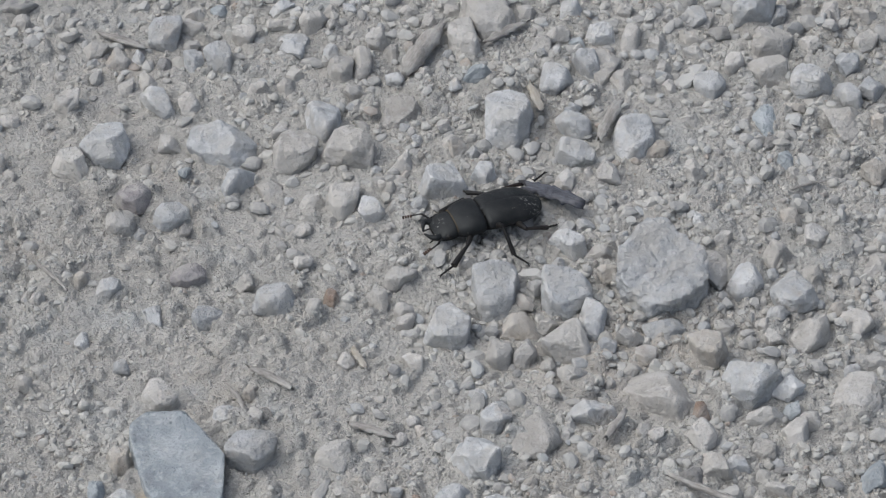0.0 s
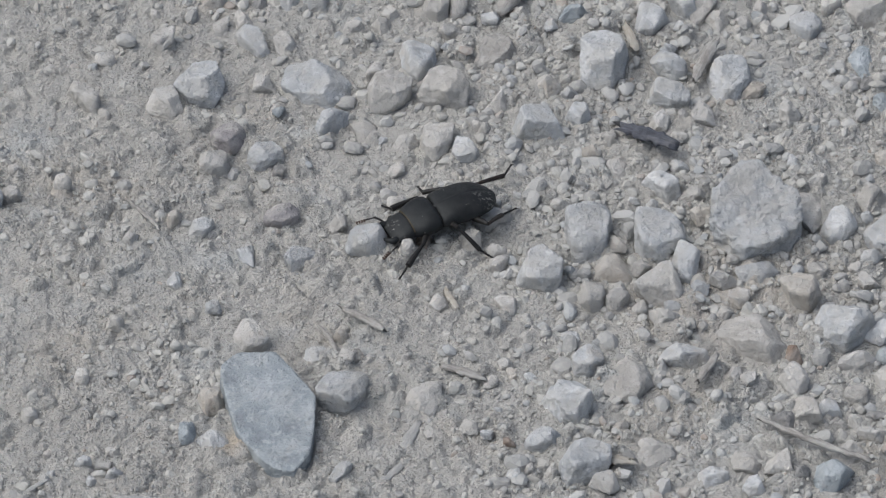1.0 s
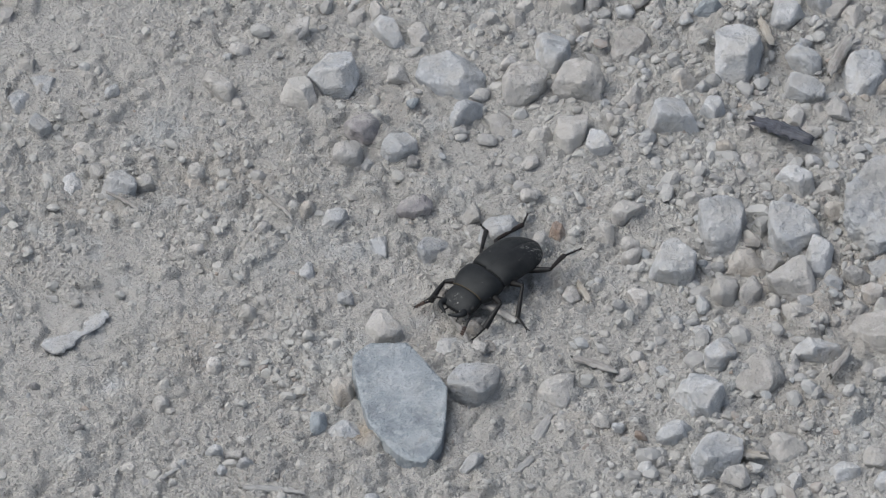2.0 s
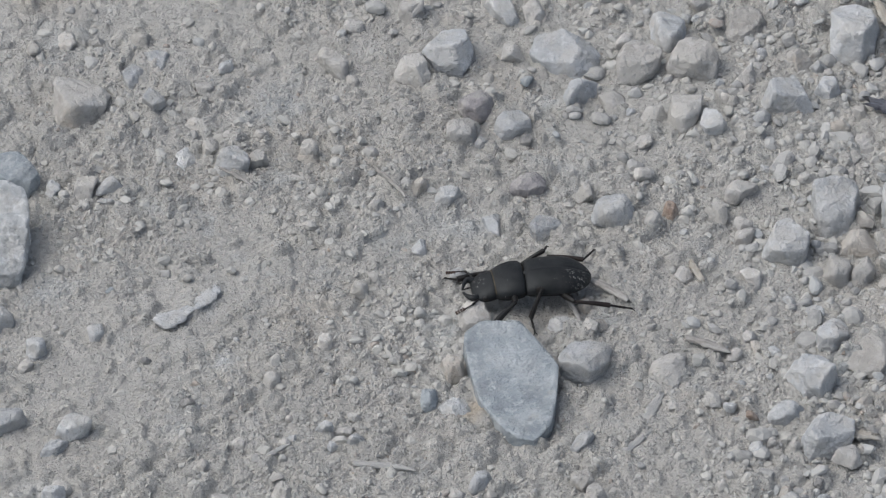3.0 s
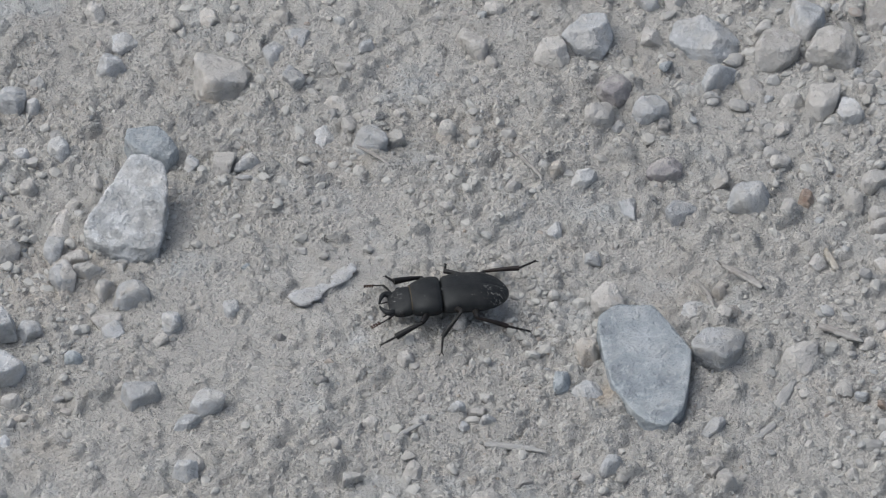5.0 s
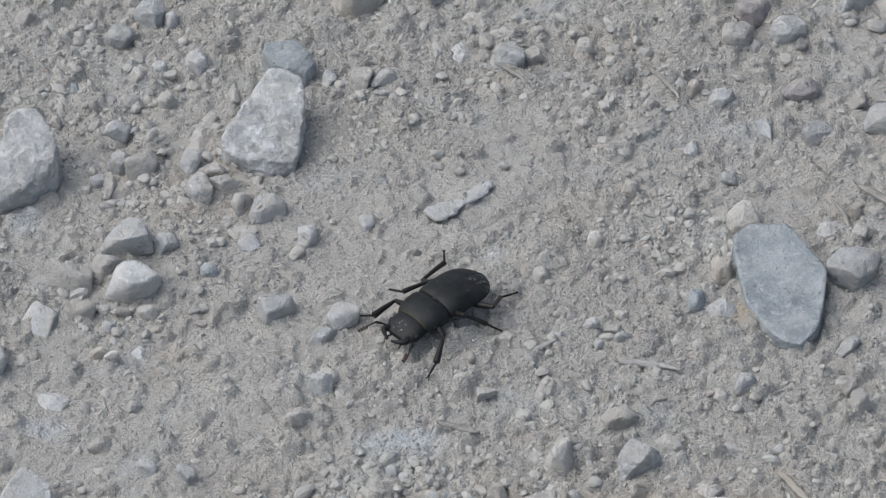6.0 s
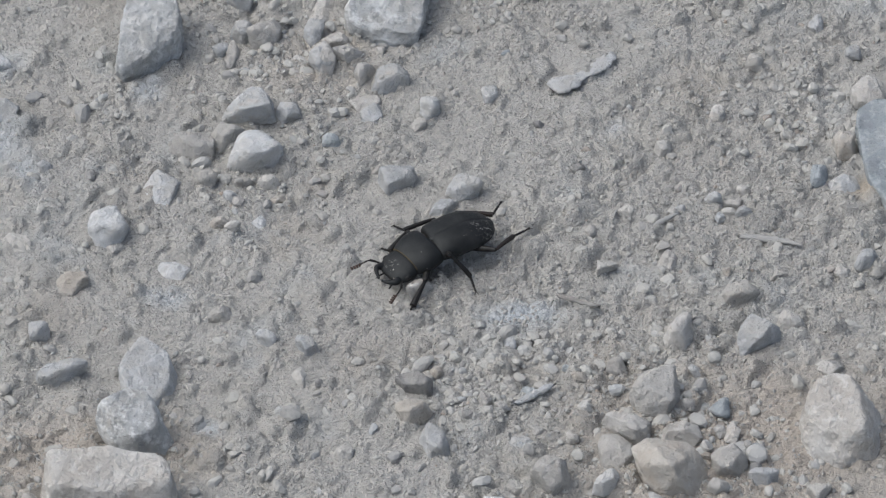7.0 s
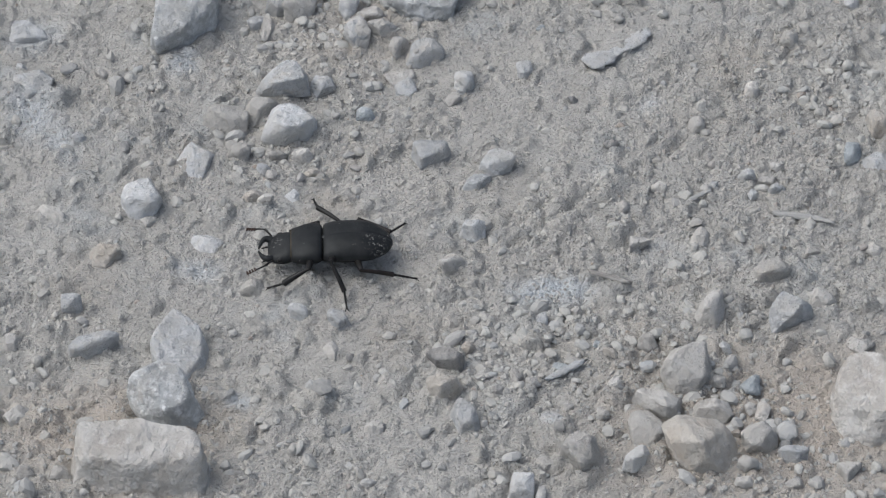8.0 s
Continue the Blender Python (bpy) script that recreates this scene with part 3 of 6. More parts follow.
stone(0.0814, 0.0479, 7.3, 7.9, 5.0, 0, "pale", outline=((-175, 3.6), (-138, 4.1), (-78, 3.5), (-38, 3.2), (4, 3.6), (57, 3.6), (104, 3.7), (160, 3.4)))
stone(0.0910, 0.0439, 10.3, 9.1, 5.0, 0, "pale", outline=((-151, 4.3), (-107, 4.4), (-64, 4.1), (-30, 4.5), (37, 4.0), (56, 3.9), (106, 4.3), (150, 4.6)))
stone(0.0494, 0.0362, 5.8, 11.0, 5.0, 0, "pale", outline=((-168, 2.8), (-105, 5.2), (-25, 2.8), (-5, 2.6), (53, 4.7), (117, 4.6), (166, 2.8)))
stone(0.0437, 0.0293, 10.6, 9.7, 6.0, 0, "warm", outline=((-145, 5.4), (-91, 4.8), (-26, 6.0), (18, 4.1), (28, 4.1), (129, 2.4), (136, 2.5)))
stone(0.0193, 0.0317, 9.4, 10.0, 6.0, 0, "pale", outline=((-160, 4.7), (-111, 4.5), (-72, 4.8), (-16, 4.7), (16, 4.4), (52, 4.4), (117, 4.0), (153, 3.8)))
stone(0.0302, 0.0251, 5.4, 7.1, 4.5, 0, "warm", outline=((-175, 2.6), (-133, 3.1), (-73, 3.2), (-24, 2.6), (9, 2.7), (91, 3.5), (152, 2.8)))
stone(0.0351, 0.0256, 5.0, 8.1, 4.5, 0, "warm", outline=((-168, 2.7), (-71, 3.2), (-41, 2.3), (-0, 2.5), (125, 1.8), (148, 1.4)))
stone(0.0724, 0.0255, 8.1, 7.9, 6.0, 0, "tan", outline=((-155, 2.6), (-115, 2.7), (-33, 3.8), (-1, 4.0), (74, 3.3), (119, 4.3)))
stone(0.0811, 0.0161, 14.1, 10.6, 8.0, 0, "grey", outline=((-160, 6.3), (-125, 5.2), (-109, 4.8), (-46, 4.2), (-39, 4.4), (44, 6.3), (79, 5.4), (118, 4.0)))
stone(0.0485, 0.0065, 10.4, 4.7, 4.5, 0, "pale", outline=((-140, 4.3), (-98, 2.2), (-59, 2.4), (12, 5.2), (84, 2.5), (99, 2.1), (144, 3.9)))
stone(0.0289, 0.0040, 6.5, 7.5, 5.0, 0, "grey", outline=((-162, 3.4), (-96, 3.7), (-51, 3.2), (0, 3.3), (40, 3.6), (119, 2.5), (149, 2.3)))
stone(0.0251, -0.0087, 10.0, 10.1, 6.0, 0, "grey", outline=((-141, 3.2), (-111, 4.0), (-41, 4.9), (-10, 4.7), (53, 4.1), (91, 5.1), (161, 5.1)))
stone(0.0375, -0.0012, 10.7, 10.4, 3.0, 0, "warm", flat=True, outline=((-127, 5.1), (-99, 4.9), (-37, 4.3), (-16, 4.3), (69, 4.8), (119, 4.6), (159, 4.1)))
stone(-0.0204, -0.0061, 10.5, 9.9, 6.5, 0, "grey", outline=((-169, 5.4), (-112, 4.8), (-101, 4.6), (-44, 4.5), (-7, 4.9), (24, 5.7), (89, 5.0), (121, 3.9), (153, 4.1)))
stone(-0.0164, 0.0389, 8.5, 7.3, 5.0, 0, "grey", outline=((-162, 3.6), (-109, 3.3), (-60, 3.4), (-4, 4.1), (55, 4.2), (91, 3.6), (142, 4.2)))
pushed = stone(-0.0390, 0.0108, 7.8, 8.7, 5.0, 0, "warm", outline=((-165, 3.8), (-139, 4.0), (-80, 4.0), (-40, 3.9), (32, 2.6), (71, 3.3), (161, 3.6)))
stone(-0.0039, -0.0057, 7.6, 10.1, 3.0, 0, "warm", flat=True, outline=((-135, 3.2), (-111, 3.7), (-9, 3.5), (5, 3.9), (121, 2.5), (134, 2.1)))
stone(0.0098, 0.0483, 7.1, 4.9, 3.5, 0, "warm", outline=((-165, 3.5), (-104, 2.6), (-49, 1.4), (-23, 2.3), (95, 2.1), (152, 3.1)))
stone(0.0047, 0.0416, 5.3, 7.1, 4.0, 0, "warm", outline=((-146, 1.4), (-129, 1.5), (-13, 2.8), (28, 1.8), (61, 2.4), (151, 3.0)))
stone(-0.0297, 0.0359, 7.7, 7.7, 2.5, 0, "grey", flat=True, outline=((-151, 3.9), (-55, 1.8), (-36, 1.9), (45, 4.2), (110, 3.0), (159, 3.2)))
stone(0.0103, 0.0382, 4.2, 4.2, 3.5, 0, "warm", outline=((-139, 1.8), (-65, 1.6), (12, 1.9), (69, 1.5), (160, 1.9)))
stone(-0.1412, 0.0435, 11.9, 10.4, 6.0, 0, "blue", outline=((-140, 4.3), (-127, 4.2), (-76, 5.0), (-30, 5.5), (44, 3.7), (63, 3.9), (100, 5.4), (178, 6.0)))
stone(-0.1297, 0.0687, 12.1, 14.7, 5.0, 0, "warm", outline=((-177, 5.7), (-161, 5.5), (-108, 7.2), (-52, 5.5), (-5, 5.7), (67, 5.7), (81, 6.3)))
stone(-0.1535, 0.0715, 5.8, 5.8, 3.5, 0, "grey", outline=((-155, 3.1), (-92, 2.9), (-36, 1.9), (33, 2.8), (102, 2.5), (175, 2.8)))
stone(-0.0960, 0.0504, 7.2, 6.4, 5.0, 0, "pale", outline=((-138, 3.0), (-105, 2.7), (-55, 3.5), (14, 3.1), (47, 2.4), (100, 3.1), (160, 3.2)))
stone(-0.0780, 0.0844, 7.4, 8.5, 4.0, 0, "warm", outline=((-144, 2.0), (-134, 2.0), (-86, 4.4), (-2, 3.7), (44, 2.2), (60, 2.6), (153, 4.0)))
stone(-0.1665, -0.0134, 9.8, 8.3, 6.0, 0, "grey", outline=((-139, 5.3), (-92, 4.2), (-69, 3.9), (16, 4.1), (41, 4.0), (125, 2.5), (145, 2.6)))
stone(-0.1633, -0.0266, 10.8, 8.6, 7.0, 0, "pale", outline=((-122, 5.5), (-94, 4.3), (-68, 3.6), (-33, 4.2), (13, 5.4), (76, 4.4), (106, 3.8), (140, 4.1), (176, 5.1)))
stone(-0.1766, -0.0255, 9.1, 5.7, 4.5, 0, "warm", outline=((-119, 3.1), (-97, 2.7), (-70, 3.2), (5, 4.4), (53, 3.7), (105, 2.2), (138, 2.7)))
stone(-0.1701, -0.0227, 6.9, 5.1, 4.5, 0, "warm", outline=((-158, 2.7), (-109, 2.5), (-45, 1.6), (-21, 2.3), (95, 2.2), (110, 2.4)))
stone(-0.1890, -0.0511, 7.7, 8.8, 6.0, 0, "pale", outline=((-139, 4.6), (-92, 4.3), (-54, 4.1), (-15, 3.7), (33, 3.4), (70, 3.6), (137, 4.2), (176, 3.7)))
stone(-0.1345, -0.0307, 7.8, 6.3, 4.5, 0, "grey", outline=((-157, 3.0), (-143, 2.9), (-57, 1.9), (8, 3.9), (92, 3.0), (130, 3.7)))
stone(-0.1209, -0.0311, 6.8, 6.1, 5.0, 0, "pale", outline=((-122, 3.2), (-77, 2.7), (-53, 2.7), (14, 3.1), (73, 3.0), (124, 2.4), (161, 2.7)))
stone(-0.1547, 0.0030, 5.6, 6.8, 4.5, 0, "grey", outline=((-159, 2.3), (-133, 2.5), (-67, 3.1), (-12, 2.6), (31, 2.8), (90, 3.4), (158, 2.8)))
stone(-0.1396, -0.0006, 7.2, 6.4, 5.0, 0, "grey", outline=((-177, 3.5), (-104, 3.5), (-65, 2.1), (8, 3.5), (68, 2.8), (128, 2.8)))
stone(-0.1591, -0.0132, 5.1, 4.1, 4.0, 0, "pale", outline=((-128, 1.8), (-57, 1.6), (14, 2.4), (88, 2.0), (157, 2.2)))
stone(-0.1912, -0.0928, 9.9, 5.9, 4.5, 0, "grey", outline=((-151, 4.8), (-89, 2.9), (-58, 1.9), (-40, 2.5), (59, 4.3), (107, 1.8), (132, 2.7)))
stone(-0.1976, -0.0823, 4.3, 4.0, 4.0, 0, "pale", outline=((-159, 2.0), (-77, 1.6), (-33, 1.5), (29, 2.1), (91, 2.0), (161, 2.0)))
stone(-0.0765, -0.0859, 9.7, 10.1, 8.0, 0, "warm", outline=((-151, 4.8), (-121, 4.7), (-87, 5.0), (-28, 5.0), (2, 4.8), (33, 5.2), (104, 4.2), (126, 3.8), (162, 4.2)))
stone(-0.0810, -0.0947, 9.5, 6.5, 5.5, 0, "warm", outline=((-133, 2.1), (-115, 1.9), (-63, 4.0), (-4, 4.6), (63, 3.7), (87, 3.1), (131, 4.3)))
stone(-0.0716, -0.1060, 13.9, 10.7, 9.0, 0, "tan", outline=((-161, 5.8), (-149, 5.2), (-114, 4.7), (-82, 5.4), (-23, 6.7), (4, 6.9), (60, 6.6), (101, 4.4), (108, 4.6)))
stone(-0.0939, -0.1099, 7.3, 9.2, 7.0, 0, "warm", outline=((-128, 3.1), (-124, 3.1), (-48, 4.1), (-2, 3.6), (38, 3.5), (64, 3.8), (141, 3.4), (166, 3.3)))
stone(-0.0736, -0.0682, 5.1, 7.0, 6.0, 0, "warm", outline=((-156, 2.7), (-100, 3.2), (-17, 2.2), (12, 2.7), (109, 2.7), (152, 1.8)))
stone(-0.0581, -0.0672, 8.6, 9.2, 5.0, 0, "grey", outline=((-173, 4.1), (-59, 2.1), (-54, 1.9), (-35, 2.5), (59, 3.7), (82, 4.2), (147, 4.3)))
stone(-0.0629, -0.0550, 7.9, 5.8, 4.5, 0, "warm", outline=((-136, 3.6), (-69, 1.8), (-41, 2.3), (23, 4.0), (112, 1.5), (137, 2.1)))
stone(-0.0524, -0.0613, 5.4, 3.3, 3.5, 0, "warm", outline=((-144, 2.1), (-101, 1.5), (-64, 1.8), (22, 2.3), (85, 1.5), (139, 2.2)))
stone(-0.0829, -0.1102, 4.8, 4.9, 4.0, 0, "pale", outline=((-98, 2.5), (-48, 1.6), (-14, 2.0), (61, 2.2), (142, 1.5), (165, 1.8)))
stone(-0.1168, -0.1033, 5.5, 6.9, 5.0, 0, "pale", outline=((-147, 2.2), (-75, 3.2), (-11, 2.7), (34, 2.2), (91, 3.4), (175, 2.8)))
stone(-0.1220, -0.0967, 7.3, 5.0, 4.0, 0, "tan", outline=((-156, 2.9), (-114, 2.4), (-56, 2.0), (-28, 2.5), (71, 2.7), (88, 2.4), (129, 3.2)))
stone(-0.1230, -0.0879, 7.9, 4.2, 4.0, 0, "dark", outline=((-136, 2.3), (-95, 1.8), (-17, 3.9), (33, 3.1), (79, 1.7), (127, 3.0)))
stone(-0.0705, -0.0947, 8.9, 4.1, 4.0, 0, "warm", outline=((-89, 2.0), (-33, 4.2), (23, 3.8), (98, 1.6), (168, 3.9)))
stone(-0.0604, -0.1013, 6.9, 6.4, 5.0, 0, "warm", outline=((-145, 3.3), (-82, 2.9), (-27, 2.5), (29, 3.6), (112, 2.1), (145, 2.4)))
stone(-0.0537, -0.1036, 6.1, 3.1, 4.0, 0, "pale", outline=((-130, 2.3), (-92, 1.5), (-48, 1.8), (51, 2.2), (98, 1.3), (149, 2.4)))
stone(-0.0618, -0.1087, 4.3, 2.9, 4.0, 0, "warm", outline=((-115, 1.4), (-64, 1.2), (-9, 1.9), (90, 1.4), (152, 1.6)))
stone(-0.0822, -0.0994, 7.7, 10.5, 3.0, 0, "warm", flat=True, outline=((-161, 3.6), (-94, 5.1), (-41, 4.3), (21, 2.8), (50, 2.5), (163, 3.7)))
stone(-0.1227, -0.0511, 5.0, 3.1, 4.0, 0, "grey", outline=((-107, 1.4), (-53, 1.5), (26, 2.2), (93, 1.5), (158, 2.1)))
stone(-0.1034, -0.1196, 4.9, 5.8, 5.0, 0, "pale", outline=((-178, 2.4), (-82, 2.6), (14, 1.9), (101, 2.6)))
stone(-0.0428, -0.1065, 5.0, 4.5, 3.5, 0, "warm", outline=((-140, 1.4), (-36, 1.3), (-24, 1.4), (92, 2.2), (124, 2.1)))
stone(-0.1781, 0.0495, 6.4, 4.8, 4.5, 0, "grey", outline=((-128, 2.6), (-97, 2.2), (-32, 2.5), (18, 3.2), (103, 1.8), (143, 2.1)))
stone(-0.1731, 0.0581, 6.7, 6.8, 5.0, 0, "grey", outline=((-138, 2.5), (-107, 2.7), (-27, 3.3), (8, 3.2), (88, 3.3), (159, 3.1)))
stone(-0.1683, 0.0573, 2.9, 4.4, 3.5, 0, "pale", outline=((-152, 1.2), (-53, 1.6), (-2, 1.4), (62, 1.7), (155, 1.4)))
stone(-0.1607, 0.0430, 5.0, 5.3, 4.0, 0, "pale", outline=((-160, 2.1), (-121, 2.0), (-53, 2.5), (14, 2.1), (68, 2.2), (136, 2.4)))
stone(-0.1723, 0.0367, 4.2, 3.2, 3.5, 0, "warm", outline=((-130, 1.3), (-64, 1.4), (-6, 1.9), (87, 1.5), (133, 1.5)))
stone(-0.1653, 0.0303, 3.8, 4.3, 3.5, 0, "warm", outline=((-166, 1.8), (-92, 2.1), (-37, 1.6), (21, 1.7), (96, 2.0), (163, 1.8)))
stone(-0.1740, 0.0175, 6.2, 2.9, 4.0, 0, "grey", outline=((-117, 1.5), (-74, 1.3), (-19, 2.6), (86, 1.4), (130, 1.9)))
stone(-0.1718, 0.0097, 4.7, 5.7, 4.5, 0, "grey", outline=((-178, 2.3), (-124, 2.3), (-53, 2.3), (-8, 2.1), (65, 2.5), (108, 2.7)))
stone(-0.1671, 0.0089, 6.3, 6.6, 5.0, 0, "warm", outline=((-94, 3.3), (-51, 2.7), (-5, 2.9), (62, 3.7), (129, 1.6), (157, 1.7)))
stone(-0.1575, 0.0110, 4.0, 6.9, 4.0, 0, "grey", outline=((-145, 2.2), (-54, 2.6), (-3, 1.9), (45, 2.4), (134, 2.5), (172, 1.8)))
stone(-0.1545, 0.0034, 5.6, 7.5, 4.5, 0, "warm", outline=((-155, 2.3), (-138, 2.4), (-62, 3.4), (1, 2.8), (27, 2.8), (96, 3.6), (153, 2.8)))
stone(-0.1495, 0.0049, 5.9, 3.2, 3.5, 0, "warm", outline=((-105, 1.6), (-56, 1.2), (-17, 2.3), (105, 0.8), (127, 1.1)))
stone(-0.1455, 0.0008, 4.5, 5.5, 4.0, 0, "warm", outline=((-146, 2.0), (-34, 1.1), (-21, 1.3), (81, 2.8), (108, 2.5), (167, 2.2)))
stone(-0.1399, -0.0002, 7.0, 7.1, 4.0, 0, "warm", outline=((-156, 3.6), (-49, 1.2), (-16, 2.5), (85, 3.5), (127, 3.1), (170, 3.3)))
stone(-0.1525, 0.0089, 5.0, 3.3, 3.5, 0, "warm", outline=((-138, 2.0), (-75, 1.3), (-8, 2.3), (86, 1.6), (132, 1.5)))
stone(-0.1754, 0.0038, 3.6, 3.2, 3.0, 0, "grey", outline=((-122, 1.5), (-54, 1.1), (8, 1.8), (102, 1.3), (147, 1.2)))
stone(-0.1309, -0.0078, 4.3, 5.0, 4.5, 0, "grey", outline=((-129, 1.7), (-42, 2.0), (11, 2.0), (85, 2.4), (165, 1.9)))
stone(-0.1193, -0.0023, 3.7, 4.6, 2.6, 0, "pale", flat=True, outline=((-166, 1.6), (-110, 2.1), (-45, 1.8), (13, 1.6), (90, 2.3), (164, 2.0)))
stone(-0.1425, -0.0100, 5.0, 5.1, 2.2, 0, "grey", flat=True, outline=((-159, 2.2), (-101, 2.3), (-42, 2.3), (21, 2.1), (91, 2.5), (164, 2.5)))
stone(-0.1239, -0.0367, 5.5, 3.4, 2.5, 0, "grey", flat=True, outline=((-88, 1.6), (-45, 1.4), (71, 1.6), (111, 1.6), (167, 2.3)))
stone(-0.1217, -0.0482, 4.6, 4.4, 1.8, 0, "warm", flat=True, outline=((-137, 1.3), (-44, 1.7), (12, 2.2), (89, 2.2), (138, 2.1)))
stone(-0.1257, -0.0611, 5.2, 3.8, 4.0, 0, "cream", outline=((-137, 2.3), (-71, 1.4), (-38, 1.4), (48, 2.5), (108, 1.3), (146, 1.8)))
stone(-0.1723, -0.0346, 4.2, 3.5, 3.5, 0, "warm", outline=((-158, 2.0), (-105, 1.6), (-60, 1.6), (2, 2.1), (90, 1.7), (145, 1.7)))
stone(-0.1647, -0.0340, 3.9, 1.7, 3.0, 0, "warm", outline=((-131, 1.5), (-84, 0.7), (-16, 1.6), (96, 0.6), (130, 1.0)))
stone(-0.1599, -0.0336, 4.4, 2.6, 3.0, 0, "warm", outline=((-100, 1.2), (-46, 1.4), (32, 2.0), (100, 1.0), (150, 1.5)))
stone(-0.1650, -0.0477, 3.3, 1.7, 3.0, 0, "cream", outline=((-136, 1.2), (-89, 0.8), (-24, 1.3), (81, 0.8), (125, 0.9)))
stone(-0.1678, -0.0464, 4.6, 2.2, 2.6, 0, "tan", outline=((-126, 1.4), (-69, 0.7), (-19, 1.8), (96, 0.9), (122, 1.2)))
stone(-0.1492, -0.0203, 3.9, 2.7, 3.0, 0, "blue", outline=((-103, 1.4), (-84, 1.3), (-24, 1.7), (55, 1.3), (109, 1.1), (174, 1.8)))
stone(-0.1636, -0.0714, 5.5, 4.0, 3.5, 0, "warm", outline=((-97, 2.0), (-75, 1.8), (17, 2.3), (125, 0.6), (137, 0.8)))
stone(-0.1452, -0.0797, 4.8, 4.6, 3.5, 0, "grey", outline=((-137, 1.4), (-54, 2.0), (26, 1.9), (74, 1.8), (155, 2.4)))
stone(-0.1532, -0.0781, 3.8, 3.0, 3.5, 0, "pale", outline=((-96, 1.3), (11, 1.6), (90, 1.5), (171, 1.7)))
stone(-0.0347, 0.0481, 7.6, 4.9, 4.0, 0, "mauve", outline=((-101, 2.3), (-59, 2.3), (2, 3.8), (83, 2.5), (106, 2.1), (161, 3.1)))
stone(-0.0620, 0.1024, 5.2, 5.2, 4.0, 0, "warm", outline=((-156, 2.5), (-105, 2.4), (-40, 2.1), (10, 2.5), (97, 2.4), (158, 2.2)))
stone(-0.1142, 0.0686, 5.1, 4.8, 3.5, 0, "grey", outline=((-134, 1.7), (-61, 2.1), (22, 2.0), (74, 1.9), (157, 2.4)))
stone(-0.0910, 0.0516, 4.8, 3.4, 4.0, 0, "warm", outline=((-157, 2.0), (-104, 1.6), (-63, 1.5), (23, 2.0), (78, 1.4), (141, 2.1)))
stone(-0.0568, 0.0456, 2.9, 3.6, 3.5, 0, "tan", outline=((-125, 1.6), (-47, 1.2), (9, 1.4), (105, 1.4), (156, 0.9)))
stone(-0.0510, 0.0438, 5.3, 4.7, 3.5, 0, "pale", outline=((-94, 2.3), (-44, 2.0), (-10, 2.3), (78, 2.4), (121, 1.9), (168, 2.2)))
stone(-0.0670, 0.0131, 3.7, 3.2, 3.5, 0, "warm", outline=((-97, 1.4), (-21, 1.6), (26, 1.8), (103, 1.3), (174, 1.7)))
stone(-0.0729, -0.0026, 3.1, 2.9, 3.0, 0, "cream", outline=((-153, 1.4), (-100, 1.3), (-41, 1.4), (27, 1.2), (93, 1.4), (151, 1.4)))
stone(-0.0828, -0.0138, 3.7, 3.6, 3.2, 0, "warm", outline=((-145, 1.3), (-61, 1.4), (9, 1.7), (88, 1.7), (153, 1.8)))
stone(-0.0469, -0.0092, 4.9, 5.6, 4.0, 0, "tan", outline=((-157, 1.8), (-69, 2.3), (-10, 2.3), (37, 2.4), (101, 2.6), (146, 2.6)))
stone(-0.0510, -0.0183, 3.3, 5.6, 3.2, 0, "blue", outline=((-165, 1.8), (-64, 2.1), (-13, 1.3), (34, 2.1), (120, 2.1), (166, 1.4)))
stone(-0.0711, -0.0276, 3.2, 1.9, 2.6, 0, "pale", outline=((-132, 1.0), (-74, 0.8), (3, 1.6), (85, 0.9), (127, 1.1)))
stone(-0.0649, -0.0313, 3.9, 1.4, 2.6, 0, "grey", outline=((-123, 1.0), (-82, 0.6), (-10, 1.8), (88, 0.7), (111, 0.8)))
stone(0.0260, -0.0080, 7.3, 11.1, 5.0, 0, "grey", outline=((-174, 3.5), (-129, 4.7), (-46, 3.6), (-14, 3.2), (38, 4.0), (94, 5.5), (166, 3.8)))
stone(0.0204, -0.0191, 7.8, 4.9, 4.5, 0, "grey", outline=((-158, 3.7), (-107, 2.6), (-75, 2.1), (-9, 3.6), (68, 2.9), (102, 2.0), (137, 2.8)))
stone(0.0283, -0.0259, 10.4, 9.3, 6.0, 0, "grey", outline=((-171, 4.8), (-143, 4.8), (-76, 3.9), (-58, 3.7), (2, 5.2), (79, 4.7), (97, 4.5), (151, 5.4)))
stone(-0.0256, 0.0057, 5.7, 4.9, 2.6, 0, "pale", flat=True, outline=((-152, 2.7), (-91, 2.4), (-46, 2.5), (39, 1.8), (80, 2.0), (161, 2.6)))
stone(-0.0211, 0.0113, 3.2, 2.0, 3.0, 0, "tan", outline=((-119, 0.8), (-62, 1.0), (19, 1.4), (89, 1.0), (144, 1.3)))
stone(0.0123, 0.0218, 4.8, 6.1, 2.8, 0, "cream", flat=True, outline=((-148, 1.3), (-57, 2.7), (-5, 2.1), (94, 2.9), (139, 2.6)))
stone(-0.0394, -0.0424, 4.5, 4.1, 4.0, 0, "grey", outline=((-134, 2.2), (-62, 1.3), (-13, 1.7), (100, 1.6), (148, 1.4)))
stone(-0.0192, -0.0404, 5.0, 5.1, 4.0, 0, "warm", outline=((-134, 1.9), (-51, 1.9), (23, 2.1), (94, 2.4), (164, 2.3)))
stone(-0.0165, -0.0453, 4.4, 5.1, 4.0, 0, "warm", outline=((-138, 2.0), (-49, 1.6), (25, 1.9), (108, 2.1), (157, 1.8)))
